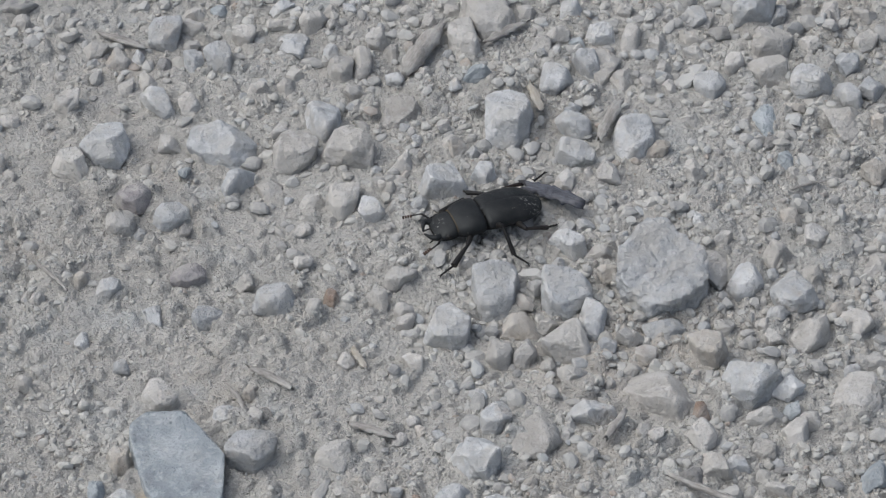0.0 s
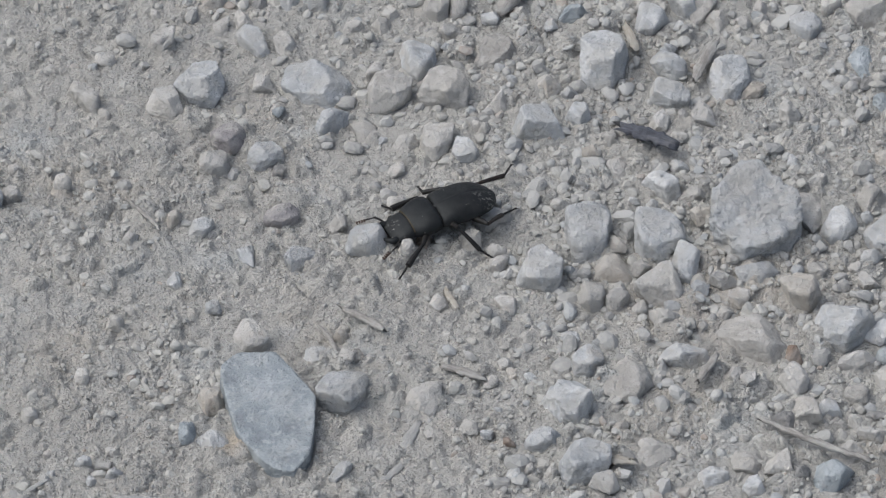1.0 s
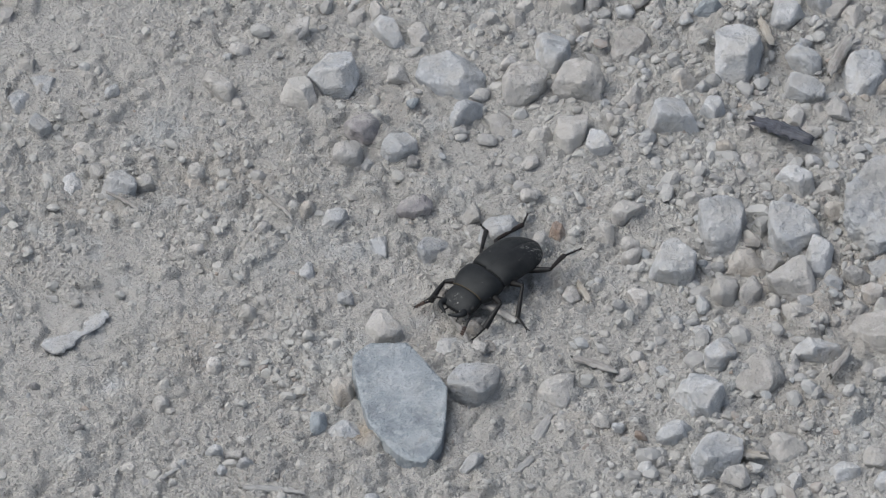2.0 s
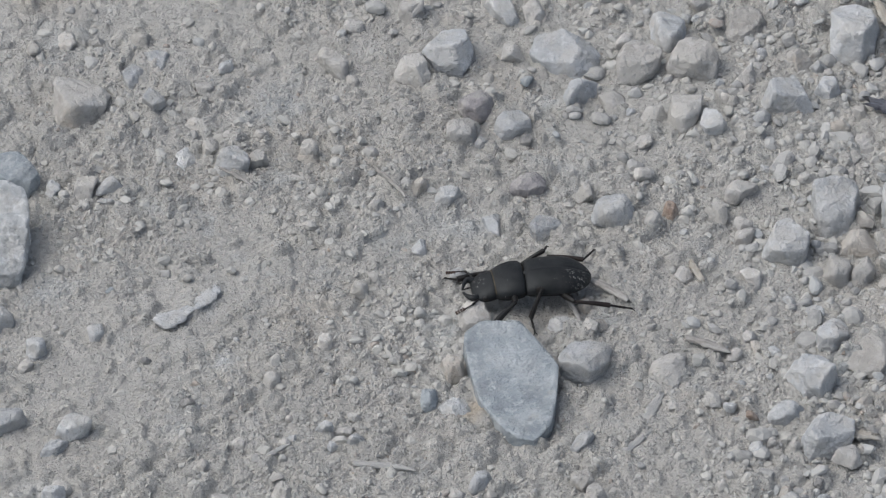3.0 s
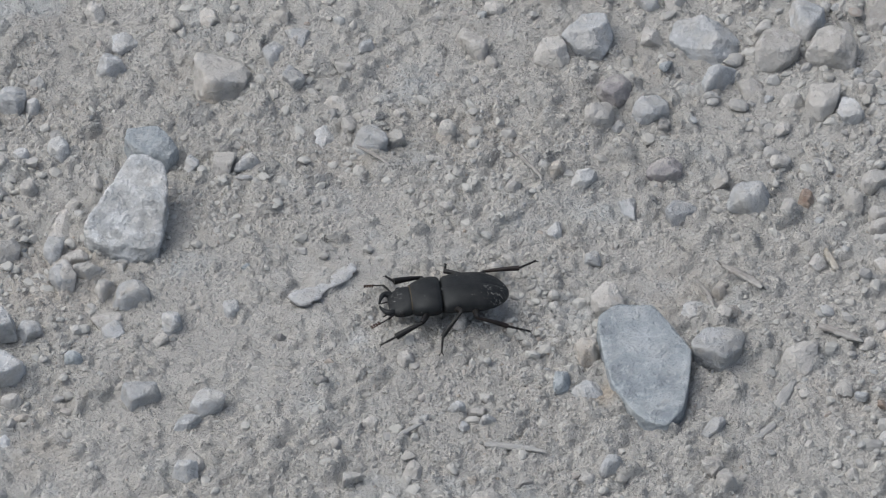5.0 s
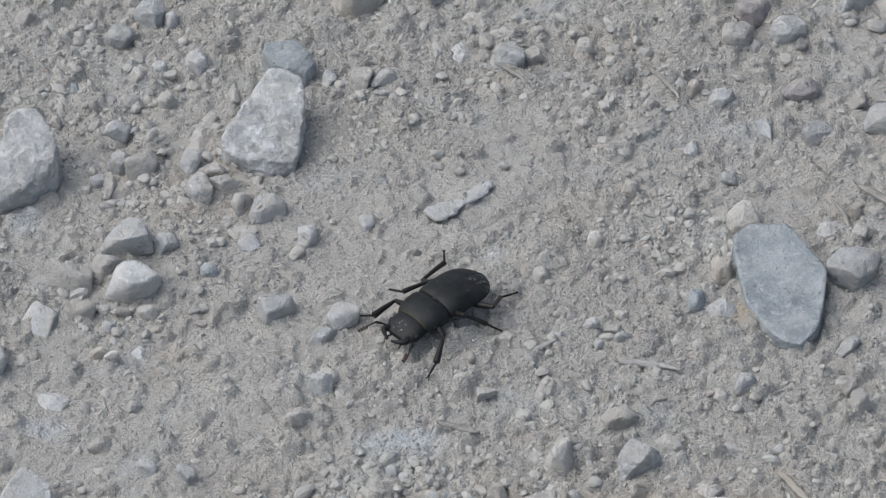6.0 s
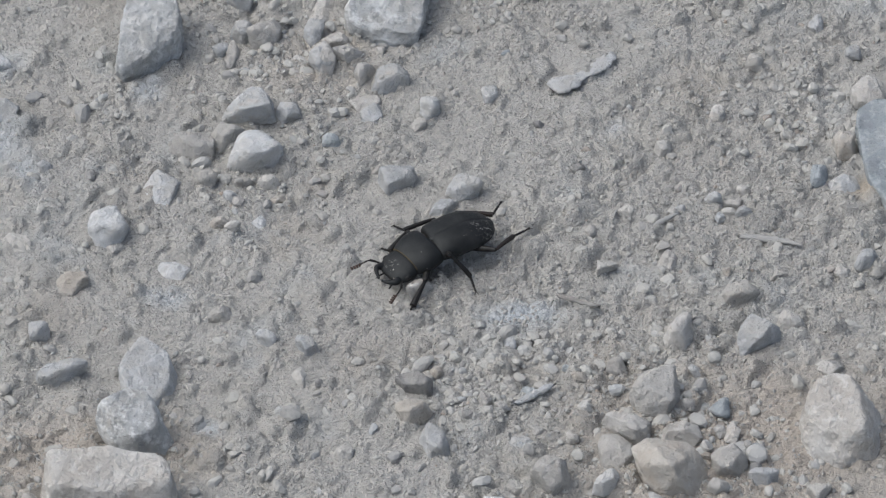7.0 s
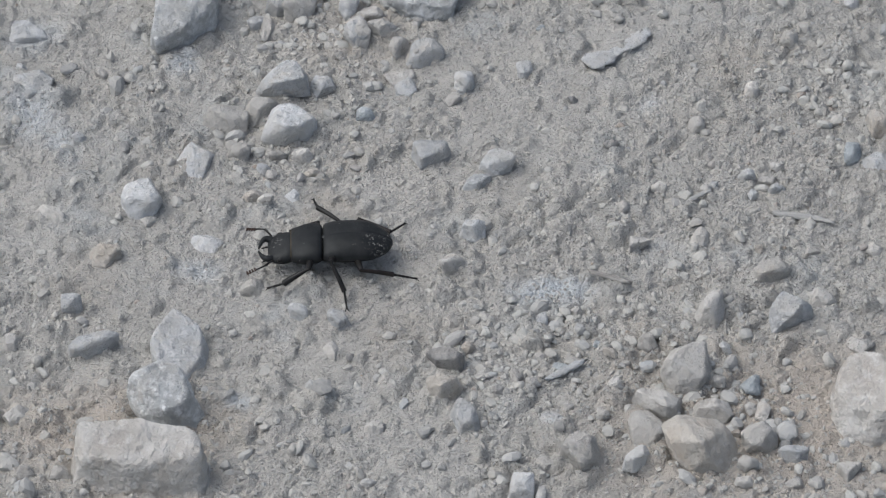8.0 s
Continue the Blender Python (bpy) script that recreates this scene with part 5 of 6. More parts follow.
# ---- bits of wood and straw ----
def sliver(name, x, y, length, width, thick, turn, material, label, category, bend=0.0, taper=0.5, lift=0.0, seed=0, profile=None):
    """A splinter: an uneven flattened stem, bent a little, ends ragged; sizes in millimetres."""
    rng = np.random.default_rng(400 + seed)
    rings, count, sides = [], 18, 10
    wob = rng.normal(0, 1, (count, sides))
    for k in range(count):
        u = k / (count - 1)
        w = (1 - taper * abs(2 * u - 1) ** 2.5) * (1 + 0.10 * rng.normal())
        if profile:
            w = float(np.interp(u, np.linspace(0, 1, len(profile)), profile)) * (1 + 0.05 * rng.normal())
        ox = length * (u - 0.5)
        oy = bend * length * (4 * u * (1 - u) - 0.5) + 0.02 * length * rng.normal() * 0.3
        ring = []
        for i in range(sides):
            a = 2 * math.pi * i / sides
            r = 1 + 0.09 * wob[k, i]
            ring.append((ox + (0.35 * width * rng.normal() if k in (0, count - 1) and not profile else 0), oy + 0.5 * width * w * r * math.cos(a), 0.5 * thick * w * r * math.sin(a)))
        rings.append(ring)
    bm = bmesh.new()
    vs = [[bm.verts.new(p) for p in r] for r in rings]
    for a, b in zip(vs, vs[1:]):
        for i in range(sides):
            j = (i + 1) % sides
            bm.faces.new((a[i], a[j], b[j], b[i]))
    bm.faces.new(vs[0])
    bm.faces.new(vs[-1])
    bmesh.ops.recalc_face_normals(bm, faces=bm.faces)
    bmesh.ops.scale(bm, vec=(0.001, 0.001, 0.001), verts=bm.verts)
    me = bpy.data.meshes.new(name)
    bm.to_mesh(me)
    bm.free()
    me.polygons.foreach_set("use_smooth", np.ones(len(me.polygons), bool))
    me.materials.append(material)
    ob = new(name, me)
    us = np.linspace(-0.42, 0.42, 9) * length * 0.001
    under = ground_z(x + us * math.cos(radians(turn)), y + us * math.sin(radians(turn)))
    ob.matrix_world = pose(x, y, float(0.5 * under.mean() + 0.5 * under.max()) + 0.0005 * thick * 0.75 + 0.001 * lift, 0, rng.uniform(-3, 3), turn)
    for u in (-0.4, -0.2, 0.0, 0.2, 0.4):
        TAKEN.append((x + 0.001 * length * u * math.cos(radians(turn)), y + 0.001 * length * u * math.sin(radians(turn)), 0.0006 * width))
    return tagged(ob, label, category)


sliver("bark_piece", 0.0419, 0.0724, 12.0, 3.9, 2.0, -26, BARK, "dark charred piece of bark lying on the gravel", "bark", 0.03, 0.3, 1.3, 1)
sliver("driftwood_piece", 0.0139, 0.1226, 17, 4.6, 3.2, 64, WOOD_GREY, "weathered grey splinter of wood among the stones", "wood", 0.02, 0.5, 0.6, 2)
sliver("wood_chip", -0.0511, 0.1258, 10.5, 2.2, 1.4, -25, WOOD_GREY, "weathered grey wood chip lying on the gravel", "wood chip", 0.02, 0.6, 0.4, 3)
sliver("wood_chip", 0.0320, 0.1294, 11, 2.4, 1.3, 41, WOOD_GREY, "thin weathered wood chip lying on the gravel", "wood chip", 0.03, 0.7, 0.6, 4)
sliver("wood_chip", 0.0540, 0.0990, 15, 3.0, 1.8, 71, WOOD_GREY, "long weathered wood chip between two pale stones", "wood chip", 0.02, 0.6, 0.8, 5)
sliver("wood_chip", 0.0383, 0.1071, 8.5, 2.2, 1.2, -75, WOOD_STRAW, "pale straw-coloured wood chip beside a white stone", "wood chip", 0.0, 0.3, 0.6, 6)
sliver("twig", 0.0743, -0.0186, 24, 1.5, 1.4, -28, WOOD_GREY, "thin brown-grey twig lying over the stones", "twig", -0.03, 0.4, 2.0, 7)
sliver("twig", -0.0164, 0.0146, 10.5, 1.9, 1.3, -36, WOOD_GREY, "short dusty grey twig on the dust", "twig", 0.04, 0.4, 0.2, 8)
sliver("twig", -0.0236, 0.0099, 9.5, 1.0, 0.9, -63, WOOD_GREY, "thin dusty grey twig on the dust", "twig", 0.05, 0.4, 0.2, 9)
sliver("twig", -0.0630, 0.0455, 12, 0.9, 0.9, -51, WOOD_GREY, "thin dark twig in the crumbly dust", "twig", 0.03, 0.4, 0.3, 10)
sliver("wood_chip", 0.0038, 0.0008, 9.4, 2.2, 1.2, -25, WOOD_GREY, "weathered grey wood chip beside a pale stone", "wood chip", 0.02, 0.5, 0.2, 11)
sliver("wood_chip", 0.0012, 0.0226, 6.5, 1.7, 0.9, -65, WOOD_STRAW, "small pale wood chip on the dust", "wood chip", 0.0, 0.3, 0.2, 12)
sliver("wood_chip", 0.0532, 0.0011, 9.0, 1.7, 1.1, 63, WOOD_GREY, "narrow grey wood chip leaning on the gravel", "wood chip", 0.0, 0.4, 0.8, 13)
sliver("wood_chip", -0.0067, -0.0177, 11, 2.4, 1.4, -112, WOOD_PALE, "dusty grey wood chip sunk in the dust", "wood chip", 0.01, 0.5, -1.1, 14)
sliver("wood_chip", -0.0104, -0.0283, 12.5, 1.9, 1.2, -127, WOOD_PALE, "long dusty grey wood chip sunk in the dust", "wood chip", 0.01, 0.5, -1.0, 15)
sliver("straw", -0.0276, -0.0699, 10, 1.6, 0.9, -50, WOOD_STRAW, "pale yellowish piece of straw on the dust", "straw", 0.0, 0.3, 0.5, 16)
sliver("twig", -0.0942, -0.0619, 8.5, 1.2, 1.0, -11, WOOD_GREY, "short brown-grey twig on smooth dust", "twig", 0.0, 0.3, 0.2, 17)
sliver("stone_flake", -0.0994, -0.0880, 8.4, 1.8, 1.1, 41, STONES["grey"], "thin grey-green stone flake on the dust", "stone flake", 0.0, 0.5, 0.2, 18)
sliver("twig", 0.0952, 0.0804, 9.5, 0.6, 0.6, 25, WOOD_GREY, "very thin dark twig on the dust", "twig", 0.06, 0.4, 0.4, 19)
sliver("twig", -0.0949, 0.0454, 9.0, 0.9, 0.8, -34, WOOD_GREY, "thin grey twig under a pale stone", "twig", 0.03, 0.4, 0.2, 20)
sliver("wood_chip", 0.0346, -0.0249, 7.5, 2.6, 1.4, -10, WOOD_STRAW, "tan wood chip under a grey stone", "wood chip", 0.0, 0.4, 0.4, 21)
sliver("stone_flake", -0.1010, 0.0060, 16.5, 5.0, 1.2, 47, STONES["pale"], "white bone-shaped stone flake lying in the dust", "stone flake", -0.07, 0.5, -0.45, 22, profile=(0.7, 1.1, 0.95, 0.5, 0.42, 0.62, 0.78, 0.72, 0.3))
sliver("wood_chip", -0.0804, -0.0352, 8, 1.2, 0.9, 46, WOOD_PALE, "dusty grey splinter half sunk in the dust", "wood chip", 0.03, 0.5, -0.5, 23)
sliver("wood_chip", -0.0588, -0.0373, 12, 1.7, 1.1, -7, WOOD_PALE, "dusty wood splinter half sunk in the dust", "wood chip", 0.03, 0.5, -0.55, 24)



# ---- beetle: built in millimetres, y ahead, z up, its base under the joint of thorax and wing cases ----
def part(name, bm, material, parent, label=""):
    me = bpy.data.meshes.new(name)
    bmesh.ops.recalc_face_normals(bm, faces=bm.faces)
    for e in bm.edges:
        if len(e.link_faces) == 2 and e.calc_face_angle(0.0) > 0.75:
            e.smooth = False
    bmesh.ops.scale(bm, vec=(0.001, 0.001, 0.001), verts=bm.verts)
    bm.to_mesh(me)
    bm.free()
    me.polygons.foreach_set("use_smooth", np.ones(len(me.polygons), bool))
    me.materials.append(material)
    ob = new(name, me)
    ob.parent = parent
    if label:
        tagged(ob, label)
    return ob


def skin(bm, rings, close=True):
    """Quads between rings of points; the ends are closed by fans."""
    vs = [[bm.verts.new(p) for p in r] for r in rings]
    k = len(vs[0])
    for a, b in zip(vs, vs[1:]):
        for i in range(k if close else k - 1):
            j = (i + 1) % k
            bm.faces.new((a[i], a[j], b[j], b[i]))
    for r in (vs[0], vs[-1]):
        bm.faces.new(r)
    return bm


def body_loft(sections, power=2.3, count=32, steps=26):
    """A domed body from sections (y, half-width, top, bottom), smoothed between them."""
    s = np.array(sections, float)
    t = np.linspace(0, 1, len(s))
    tt = 0.5 - 0.5 * np.cos(np.linspace(0, np.pi, steps)) if steps else t
    rings = []
    fine = [catmull(t, s[:, k], tt) for k in range(4)]
    for y, w, zt, zb in zip(*fine):
        rim = zb + 0.42 * (zt - zb)
        ring = []
        for i in range(count):
            a = 2 * math.pi * i / count
            c, sn = math.cos(a), math.sin(a)
            x = w * math.copysign(abs(c) ** (2 / power), c)
            z = rim + ((zt - rim) * abs(sn) ** (2 / power) if sn > 0 else -(rim - zb) * abs(sn) ** (2 / 2.6))
            ring.append((x, y, z))
        rings.append(ring)
    return skin(bmesh.new(), rings)


def catmull(t, v, tt):
    """A smooth curve through the values v at t, at the places tt."""
    m = np.gradient(v, t)
    i = np.clip(np.searchsorted(t, tt) - 1, 0, len(t) - 2)
    h = t[i + 1] - t[i]
    u = (tt - t[i]) / h
    return ((2 * u**3 - 3 * u**2 + 1) * v[i] + (u**3 - 2 * u**2 + u) * h * m[i] + (-2 * u**3 + 3 * u**2) * v[i + 1] + (u**3 - u**2) * h * m[i + 1])


def tube(path, radii, count=10, squash=1.0):
    """A limb along points, with a radius at each; squash flattens it from side to side."""
    rings = []
    pts = [Vector(p) for p in path]
    for k, p in enumerate(pts):
        way = (pts[min(k + 1, len(pts) - 1)] - pts[max(k - 1, 0)]).normalized()
        side = way.cross(Vector((0, 0, 1)))
        side = side.normalized() if side.length > 1e-4 else Vector((1, 0, 0))
        up = side.cross(way)
        r = float(max(radii[k], 0.02))
        rings.append([p + r * (math.cos(2 * math.pi * i / count) * side * squash + math.sin(2 * math.pi * i / count) * up) for i in range(count)])
    return skin(bmesh.new(), rings)


def merge(bm, other):
    me = bpy.data.meshes.new("joint")
    other.to_mesh(me)
    other.free()
    bm.from_mesh(me)
    bpy.data.meshes.remove(me)
    return bm


def wing_case(side):
    """One wing case: a half dome from the seam to the folded rim, rounded at the back."""
    s = np.array([(0.2, 3.9, 4.3, 2.4), (-0.25, 4.75, 5.0, 2.1), (-1.5, 5.12, 5.5, 1.9), (-4.0, 5.25, 5.9, 1.8), (-7.0, 5.25, 5.9, 1.8), (-9.2, 5.0, 5.55, 1.85), (-11.0, 4.3, 4.95, 1.95), (-12.5, 3.15, 4.25, 2.05), (-13.5, 1.8, 3.6, 2.1), (-14.0, 0.4, 3.1, 2.3)]) * (0.97, 1, 1, 1)
    t = np.linspace(0, 1, len(s))
    fine = [catmull(t, s[:, k], np.linspace(0, 1, 44)) for k in range(4)]
    rings = []
    for y, w, zt, zb in zip(*fine):
        rim = zb + 0.35 * (zt - zb)
        ring = []
        for i in range(35):
            a = math.pi / 2 - math.pi * 0.74 * i / 34
            c, sn = math.cos(a), math.sin(a)
            x = max(w, 0.1) * max(c, 0.0) ** (2 / 2.25) + 0.13 * math.exp(-((a / 0.10) ** 2))
            z = rim + ((zt - rim) * sn ** (2 / 2.2) if sn > 0 else -(rim - zb) * abs(sn))
            dip = 0.07 * math.exp(-((x / 0.16) ** 2)) - 0.03 * math.exp(-(((x - 0.45) / 0.25) ** 2))
            ring.append((side * (x + 0.01), y, z - dip))
        ring.append((side * 0.3, y, zb + 0.25))
        rings.append(ring)
    return skin(bmesh.new(), rings)


def mandible(side):
    """A curved jaw with one inner tooth."""
    us = np.linspace(0, 1, 15)
    path = [(side * (2.35 + 1.25 * math.sin(math.pi * u * 0.92) - 2.25 * u ** 1.25), 9.9 + 3.8 * u - 1.0 * u * u, 1.55 + 0.4 * math.sin(math.pi * u)) for u in us]
    bm = tube(path, [0.78 - 0.58 * u ** 1.5 for u in us], 12)
    tooth = [(side * 2.3, 11.8, 1.9), (side * 1.9, 11.8, 2.1), (side * 1.6, 11.85, 2.15)]
    return merge(bm, tube(tooth, [0.4, 0.22, 0.03], 8))


def limb(length, r0, rmid, r1, spines=0, bow=0.0):
    us = np.linspace(0, 1, 9)
    bm = tube([(0, length * u, bow * math.sin(math.pi * u)) for u in us], [r0 * (1 - u) ** 2 + rmid * 2 * u * (1 - u) * 1.25 + r1 * u * u for u in us], 10)
    for k in range(spines):
        u = 0.35 + 0.6 * k / max(spines - 1, 1)
        merge(bm, tube([(0.0, length * u, 0), (0.32, length * u + 0.3, 0.05), (0.5, length * u + 0.45, 0.06)], [0.17, 0.1, 0.02], 6))
    return bm


def tarsus_shape(length):
    """Five small joints and a pair of claws."""
    bm = bmesh.new()
    for k in range(4):
        a, b = length * 0.17 * k, length * 0.17 * (k + 1)
        merge(bm, tube([(0, a, 0), (0, a + 0.6 * (b - a), 0.02), (0, b, 0)], [0.18, 0.29, 0.2], 8))
    merge(bm, tube([(0, length * 0.66, 0), (0, length * 0.84, 0.04), (0, length, 0.05)], [0.17, 0.19, 0.24], 8))
    for s in (-1, 1):
        merge(bm, tube([(0.08 * s, length, 0.05), (0.35 * s, length + 0.35, 0.0), (0.42 * s, length + 0.62, -0.22)], [0.1, 0.08, 0.02], 6))
    return bm


def antenna(side, parent):
    """An elbowed antenna: a long first joint, small beads and a comb at the tip."""
    root, elbow = Vector((side * 3.2, 9.9, 1.7)), Vector((side * 5.1, 11.4, 2.3))
    tip = elbow + Vector((side * 1.3, 3.5, -0.9))
    bm = tube([root, root.lerp(elbow, 0.5) + Vector((0, 0, 0.12)), elbow], [0.2, 0.22, 0.28], 8)
    for k in range(5):
        a, b = elbow.lerp(tip, 0.11 * k), elbow.lerp(tip, 0.11 * (k + 1))
        merge(bm, tube([a, a.lerp(b, 0.6), b], [0.13, 0.19, 0.14], 8))
    ob = part("antenna", bm, LIMB, parent)
    club = bmesh.new()
    way = (tip - elbow).normalized()
    for k in range(4):
        c = elbow.lerp(tip, 0.58 + 0.14 * k)
        merge(club, tube([c, c + Vector((side * -0.35, 0.12, 0.05)), c + Vector((side * -0.62, 0.2, 0.05))], [0.2, 0.24, 0.12], 8))
        merge(club, tube([c - 0.22 * way, c, c + 0.22 * way], [0.16, 0.25, 0.16], 8))
    part("club", club, RUSTY, parent, "brown comb-like antenna club")
    return ob


beetle = tagged(new("beetle"), "matt black stag beetle with dusty wing cases crossing the gravel", "beetle")
part("abdomen", body_loft([(0.6, 2.6, 3.4, 1.7), (0.0, 4.2, 3.9, 1.3), (-5, 4.6, 4.0, 1.1), (-9.5, 4.1, 3.9, 1.2), (-12.4, 2.4, 3.3, 1.6), (-13.3, 0.6, 2.7, 2.0)]), LIMB, beetle)
for sd in (1, -1):
    part("wing_case", wing_case(sd), ELYTRA, beetle)
part("scutellum", body_loft([(0.25, 0.5, 4.85, 4.2), (-0.35, 0.85, 5.1, 4.3), (-1.1, 0.55, 5.42, 4.6), (-1.6, 0.1, 5.5, 4.9)], 2.0, 14, 10), SHELL, beetle)
part("joint_skin", body_loft([(1.2, 2.4, 4.2, 2.6), (0.3, 3.0, 4.35, 2.4), (-0.6, 2.6, 4.3, 2.6)], 2.2, 20, 8), RUSTY, beetle, "brown skin in the waist of the beetle")
thorax = part("thorax", body_loft([(0.15, 3.9, 4.35, 2.2), (0.4, 4.6, 4.95, 1.6), (1.2, 5.05, 5.3, 1.2), (3.1, 5.15, 5.2, 1.0), (4.9, 4.75, 4.7, 0.9), (6.0, 4.2, 4.2, 1.0), (6.45, 3.7, 3.85, 1.4)], 2.35, 44, 36), SHELL, beetle)
part("fringe", tube([(4.0 * math.cos(a), 6.42 - 0.12 * math.sin(a), 2.3 + 1.62 * math.sin(a) ** 0.85) for a in np.linspace(0.12 * math.pi, 0.88 * math.pi, 25)], [0.13] * 25, 8), FRINGE, thorax, "thin golden hair fringe")
head = part("head", body_loft([(5.4, 3.3, 3.4, 1.3), (6.4, 3.75, 3.75, 0.8), (7.6, 3.95, 3.62, 0.55), (8.8, 3.85, 3.2, 0.5), (9.8, 3.45, 2.65, 0.6), (10.5, 2.75, 2.25, 0.8), (10.9, 1.9, 1.95, 1.0)], 2.5, 36, 28), SHELL, beetle)
for sd in (1, -1):
    eye = bmesh.new()
    bmesh.ops.create_uvsphere(eye, u_segments=12, v_segments=8, radius=0.62, matrix=Matrix.Translation((sd * 3.6, 8.5, 2.1)) @ Matrix.Diagonal((0.8, 1.1, 0.9, 1)))
    part("eye", eye, LIMB, head)
    part("mandible", mandible(sd), SHELL, head, "curved black jaw with one inner tooth")
    antenna(sd, head)
    part("palp", tube([(sd * 1.3, 10.3, 1.0), (sd * 1.8, 11.3, 0.6), (sd * 2.0, 12.2, 0.1)], [0.16, 0.18, 0.14], 8), LIMB, head)

# hip, femur, tibia and tarsus lengths, and where the foot stands at rest
LEGS = [
    ("front", (2.5, 2.6, 1.9), 5.6, 6.0, 3.5, (10.0, 10.5)),
    ("mid", (2.7, -2.0, 1.9), 5.9, 6.4, 3.5, (13.5, -1.5)),
    ("hind", (2.7, -6.2, 1.9), 6.5, 7.2, 4.8, (9.0, -19.0)),
]
SIX_LEGS = []
for kind_of, hip, fl, tl, sl, rest in LEGS:
    for sd in (1, -1):
        femur = part("leg", limb(fl, 0.5, 0.72, 0.42), LIMB, beetle)
        tibia = part("tibia", limb(tl, 0.32, 0.46 if kind_of == "front" else 0.38, 0.72 if kind_of == "front" else 0.54, spines=4 if kind_of == "front" else 2, bow=0.12), TIBIA_BROWN if kind_of == "hind" else LIMB, femur)
        tarsus = part("tarsus", tarsus_shape(sl), LIMB, femur)
        SIX_LEGS.append((femur, tibia, tarsus, kind_of, sd, Vector((sd * hip[0], hip[1], hip[2])), fl, tl, sl, rest))


def along(start, end, up=Vector((0, 0, 1))):
    """A pose at start, in metres, whose y runs to end."""
    y = (end - start).normalized()
    x = y.cross(up).normalized()
    z = x.cross(y)
    m = Matrix((x, y, z)).transposed().to_4x4()
    m.translation = start * 0.001
    return m


def leg_pose(hip, ankle, foot, fl, tl, raised):
    """Femur, tibia and tarsus poses for an ankle and a foot (its claws) in the beetle's space, all in millimetres."""
    span = ankle - hip
    way = span.normalized()
    reach = max(min(span.length, (fl + tl) * 0.985), abs(tl - fl) + 0.8)
    a = math.acos(max(-1, min(1, (fl * fl + reach * reach - tl * tl) / (2 * fl * reach))))
    bent = Vector((0.85 * math.copysign(1, hip.x), 0, raised))
    bent = (bent - way * bent.dot(way)).normalized()
    knee = hip + way * fl * math.cos(a) + bent * fl * math.sin(a)
    ankle = hip + way * reach
    return along(hip, knee), along(knee, ankle), along(ankle, foot)


# seconds, place, heading of the wing cases in degrees, how far thorax and head are turned to their left,
# how far the body is lifted in millimetres, and its tail raised in degrees
TRACK = [
    (0.0, 0.0262, 0.0639, -158, -1, 0.0, 0),
    (0.5, 0.0116, 0.0549, -154, 2, 0.3, 2),
    (1.0, -0.0026, 0.0447, -155, 3, 0.2, 2),
    (1.5, -0.0106, 0.0344, -145, 0, 0.4, 2),
    (2.0, -0.0183, 0.0215, -136, 6, 0.7, 4),
    (2.2, -0.0209, 0.0173, -154, 10, 0.6, 3),
    (3.3, -0.0375, 0.0144, -173, 6, 0.0, 0),
    (3.5, -0.0395, 0.0145, -175, 10, 0.0, 0),
    (4.0, -0.0490, 0.0136, -160, 8, 0.4, 0),
    (4.2, -0.0521, 0.0112, -148, -1, 0.3, 0),
    (5.3, -0.0869, -0.0101, -160, 6, 0.3, 1),
    (5.5, -0.0931, -0.0186, -139, 8, 0.4, 3),
    (6.0, -0.1025, -0.0311, -131, 3, 0.2, -2),
    (6.5, -0.1141, -0.0417, -150, 13, 0.2, 0),
    (7.0, -0.1244, -0.0530, -146, 12, 0.3, 2),
    (7.5, -0.1380, -0.0608, -158, 6, 0.1, 1),
    (8.0, -0.1509, -0.0628, -170, 0, 0.0, 0),
]
# seconds, then where each foot and each ankle was, in the beetle's space: to its right, ahead, in millimetres
STEPS = {}
STEPS["front", -1] = [(0.0, -11.4, 14.0, -11.1, 10.7), (0.5, -11.6, 10.6, -8.2, 7.3), (1.0, -13.0, 14.6, -11.9, 12.1), (1.5, -6.8, 12.4, -7.0, 9.1), (2.0, -8.6, 11.7, -9.1, 9.2), (3.5, -15.1, 9.0, -12.5, 6.7), (4.0, -6.8, 9.1, -8.0, 5.9), (5.5, -10.5, 13.4, -9.9, 11.5), (6.0, -11.5, 11.8, -10.9, 9.4), (6.5, -12.1, 7.7, -10.1, 5.4), (7.0, -13.6, 12.8, -12.4, 10.5), (7.5, -12.4, 7.9, -11.4, 5.1), (8.0, -8.2, 11.0, -8.6, 7.9)]
STEPS["hind", -1] = [(0.0, -4.4, -17.2, -6.2, -12.5), (0.5, -5.5, -21.6, -7.7, -15.4), (1.0, -2.0, -18.1, -4.3, -13.2), (1.5, -1.9, -28.2, -3.3, -19.4), (2.0, -5.1, -23.1, -4.8, -16.4), (3.5, -9.2, -17.6, -9.5, -13.5), (4.0, -13.0, -18.3, -11.1, -15.1), (5.5, -6.5, -19.2, -6.6, -13.3), (6.0, -5.2, -18.9, -5.0, -13.3), (6.5, 0.3, -21.8, -1.4, -15.6), (7.0, -1.4, -22.3, -3.5, -16.2), (7.5, -5.4, -16.2, -4.9, -12.4), (8.0, -6.9, -18.6, -6.9, -13.5)]
